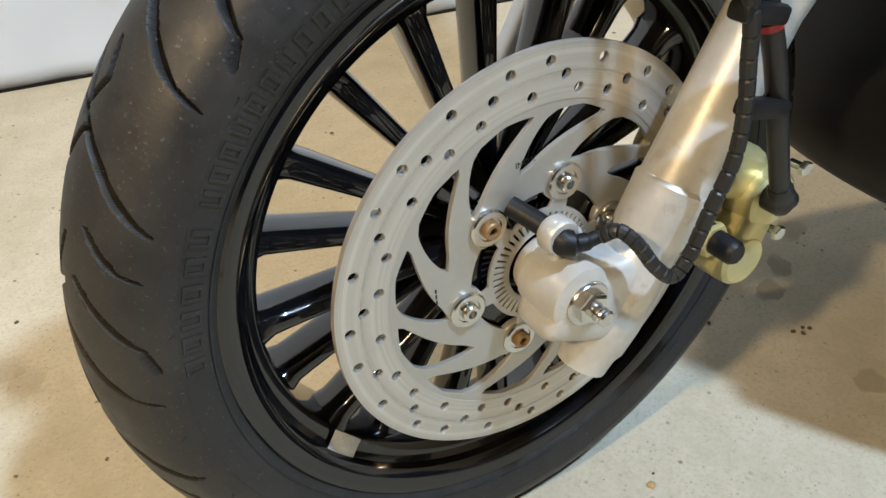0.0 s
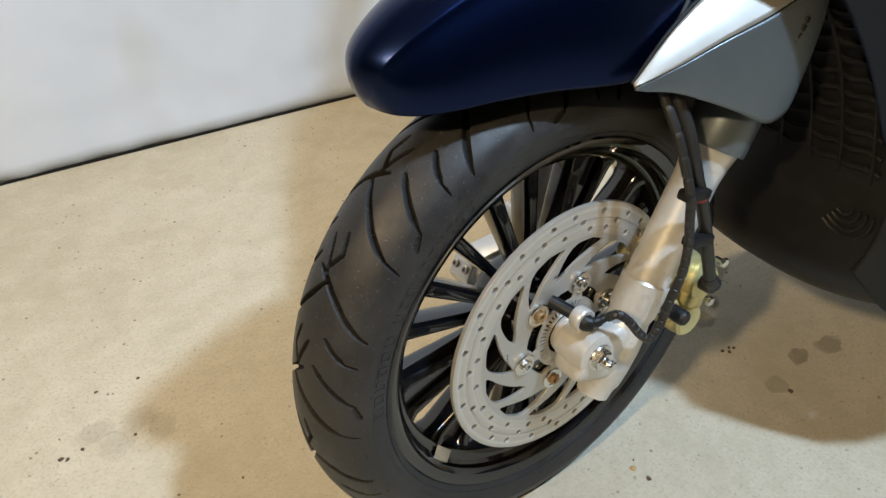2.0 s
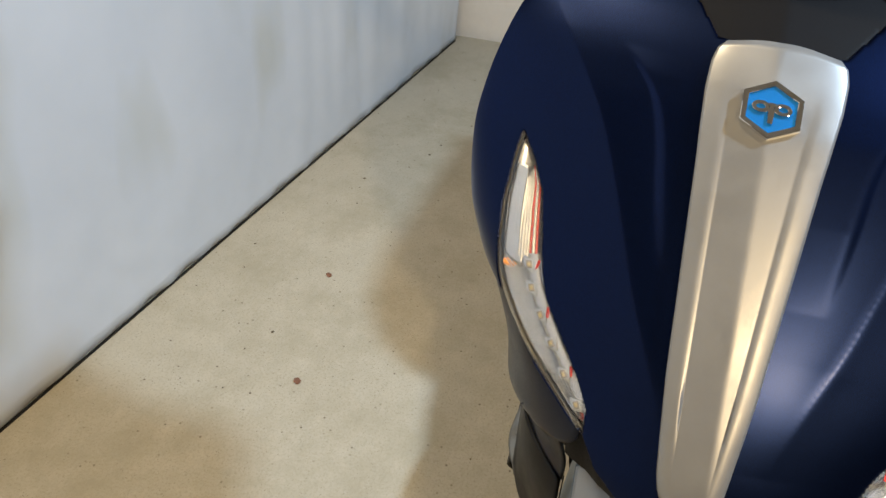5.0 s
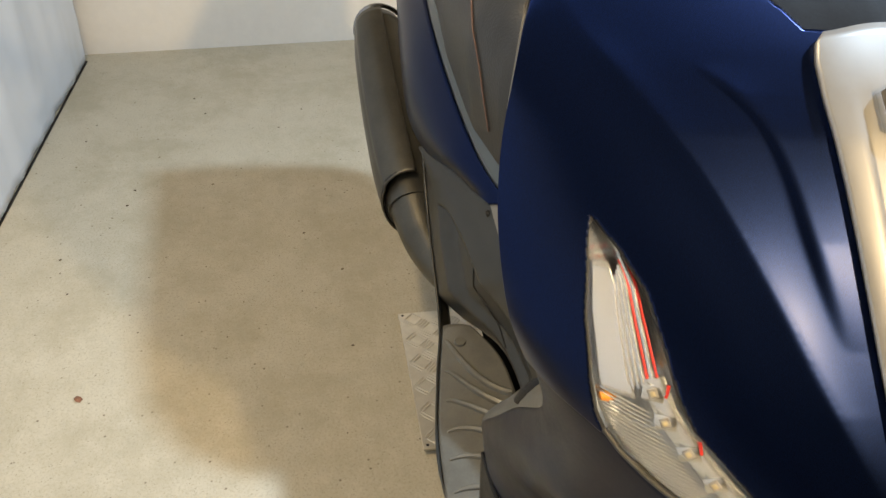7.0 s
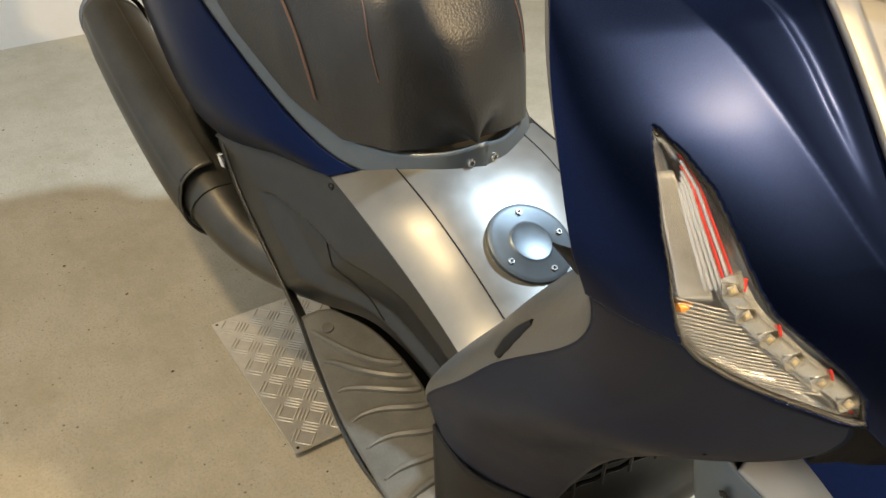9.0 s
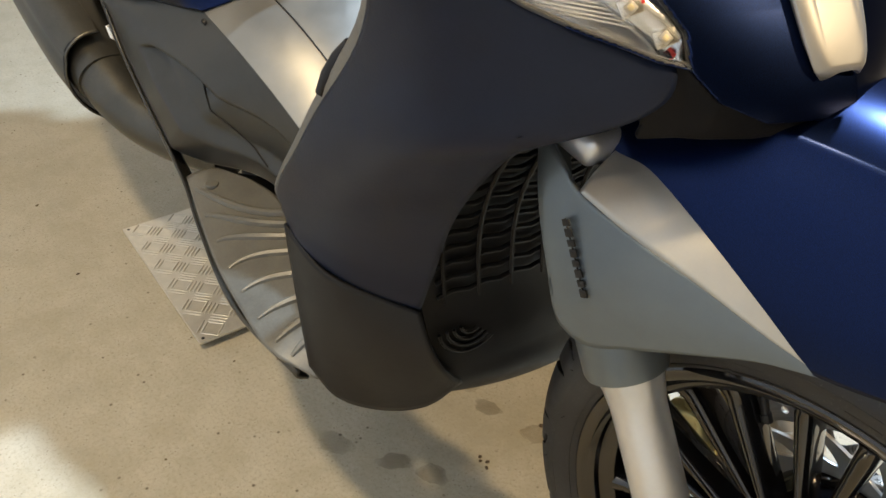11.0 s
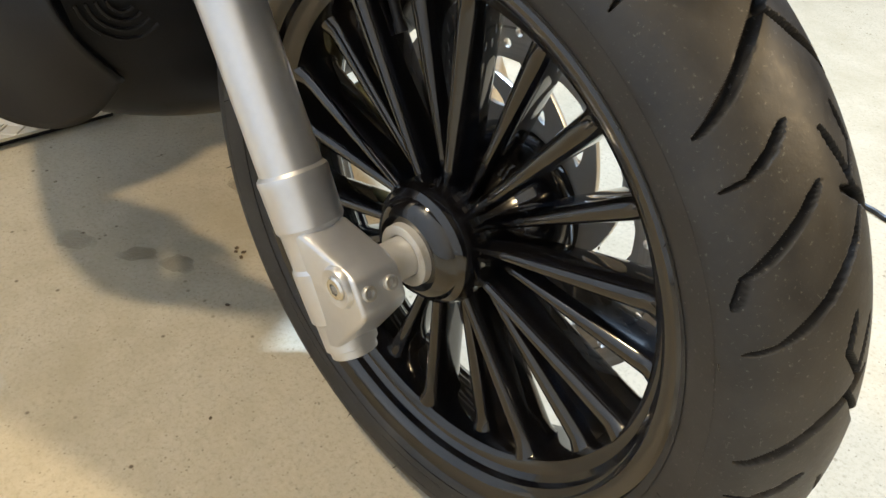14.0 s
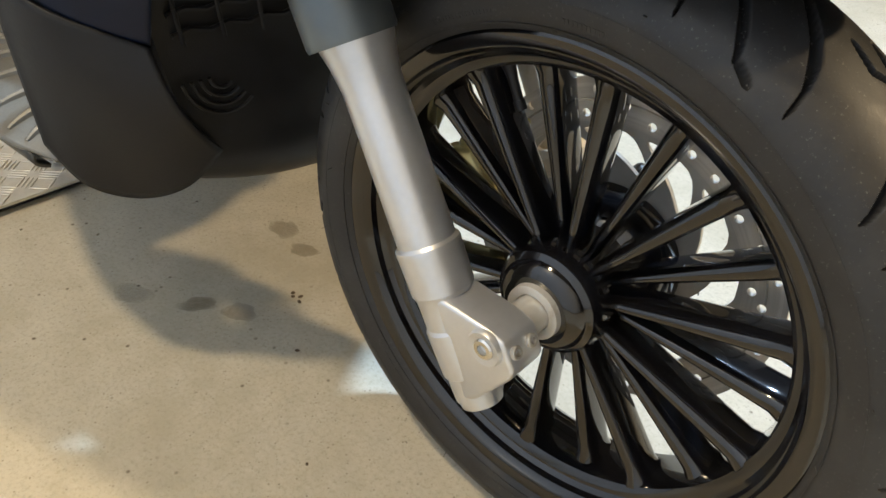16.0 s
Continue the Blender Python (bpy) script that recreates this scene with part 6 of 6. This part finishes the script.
def build_floor_marks():
    def soft(name, colour, strength):
        n = Nodes(name)
        g = n.node("ShaderNodeTexGradient")
        g.gradient_type = "SPHERICAL"
        n.link(n.place((1 / 0.034, 1 / 0.034, 1)), g.inputs["Vector"])
        edge = n.mix(0.45, g.outputs["Fac"], n.noise(140, 4.0), "MULTIPLY")
        fac = n.ramp(edge, ((0.05, 0.0), (0.42, strength)))
        n.put(Base_Color=colour, Roughness=0.75)
        t = n.node("ShaderNodeBsdfTransparent")
        mx = n.node("ShaderNodeMixShader")
        n.link(fac, mx.inputs[0])
        n.link(t.outputs[0], mx.inputs[1])
        n.link(n.bsdf.outputs[0], mx.inputs[2])
        n.link(mx.outputs[0], n.tree.nodes["Material Output"].inputs["Surface"])
        return n.mat
    oil, light = soft("oil_spot", (0.15, 0.115, 0.06), 0.26), soft("light_oil_spot", (0.24, 0.18, 0.09), 0.20)
    for x, y, rx, ry, turn, m, s in ((0.437, 0.045, 0.019, 0.017, 10, oil, 1), (0.487, 0.073, 0.024, 0.013, 40, oil, 2), (0.566, 0.119, 0.025, 0.019, 20, light, 3), (0.541, -0.110, 0.022, 0.019, 0, oil, 4), (0.480, -0.097, 0.022, 0.012, 30, oil, 5), (0.40, -0.115, 0.020, 0.014, 0, light, 6)):
        blot("oil_spot", "dark oil spot soaked into the concrete", x, y, rx * 1.05, ry * 1.05, turn, m, s)
    smear = soft("dirt_smear", (0.20, 0.15, 0.09), 0.12)
    for x, y, r, turn, s in ((-0.37, 0.39, 0.034, 20, 11), (-0.41, 0.36, 0.034, 70, 12), (-0.43, 0.40, 0.030, 10, 13), (-0.35, 0.355, 0.028, 50, 14)):
        blot("dirt_smear", "soft brown smear of dirt on the concrete", x, y, r, r * 0.75, turn, smear, s)
    # crumbs and dirt, each a small lumpy chip
    rnd = random.Random(21)

    def chip(x, y, size, material, label, name="crumb", tall=0.5):
        bm = bmesh.new()
        bmesh.ops.create_icosphere(bm, subdivisions=1, radius=size)
        for v in bm.verts:
            v.co = Vector((v.co.x * rnd.uniform(0.7, 1.3), v.co.y * rnd.uniform(0.5, 1.0), v.co.z * tall * rnd.uniform(0.6, 1.2)))
        ob = part(name, bm, material, None, smooth=False)
        ob.matrix_basis = pose(x, y, size * tall * 0.6, 0, 0, rnd.uniform(0, 360))
        return tagged(ob, label, "debris", group="crumbs on the floor")
    for x, y in ((0.412, -0.021), (0.405, -0.028), (0.418, -0.026), (0.398, -0.020), (0.33, 0.040)):
        chip(x, y, 0.0035, DIRT, "dark crumb of dry dirt on the floor")
    for k in range(3):
        chip(-0.40 + rnd.gauss(0, 0.045), 0.375 + rnd.gauss(0, 0.028), 0.002 + 0.002 * rnd.random(), DIRT, "dark crumb of dry dirt on the floor", tall=0.3)
    leaf = plain("dry_leaf", (0.20, 0.09, 0.05), 0.7, vary=0.4, grain=300)
    for x, y in ((1.13, 0.81), (0.762, 0.719)):
        chip(x, y, 0.010, leaf, "curled dry brown leaf scrap on the floor", "leaf_scrap", 0.35)
    chip(0.117, -0.094, 0.0045, plain("tan_pebble", (0.42, 0.28, 0.13), 0.7), "small tan pebble on the floor", "pebble", 0.7)
    for k in range(150):
        x, y = rnd.uniform(-0.7, 2.6), rnd.uniform(-0.9, 1.1)
        if -0.08 < y < 0.08 and abs(x) < 0.2:
            continue
        chip(x, y, rnd.choice((0.002, 0.0026, 0.0036, 0.0046)), DIRT if k % 3 else STAIN, "tiny dark grit crumb on the floor", tall=0.35)
    # thin cable lying on the floor on the disc side
    cb = part("floor_cable", sweep(smooth_path([(0.40, -0.85, 0.004), (0.10, -0.765, 0.004), (-0.07, -0.751, 0.004), (-0.14, -0.744, 0.004), (-0.40, -0.80, 0.004), (-0.9, -0.75, 0.004)], 60), 0.004, 8), CABLE, None)
    tagged(cb, "thin dark cable lying on the floor", "cable")


build_plate()
build_floor_marks()


def build_stand():
    s = unit("centre_stand", "black steel centre stand foot on the chequer plate", pose(0, 0, 0))
    part("stand_leg", moved(sweep([(0.86, 0.16, 0.26), (0.80, 0.175, 0.12), (0.775, 0.185, 0.033)], 0.011, 12), BODYFLAT), BLACKPLASTIC, s)
    part("stand_foot", moved(box(0.075, 0.030, 0.012, 0.004), BODYFLAT @ pose(0.770, 0.190, 0.0245)), BLACKPLASTIC, s)


build_stand()
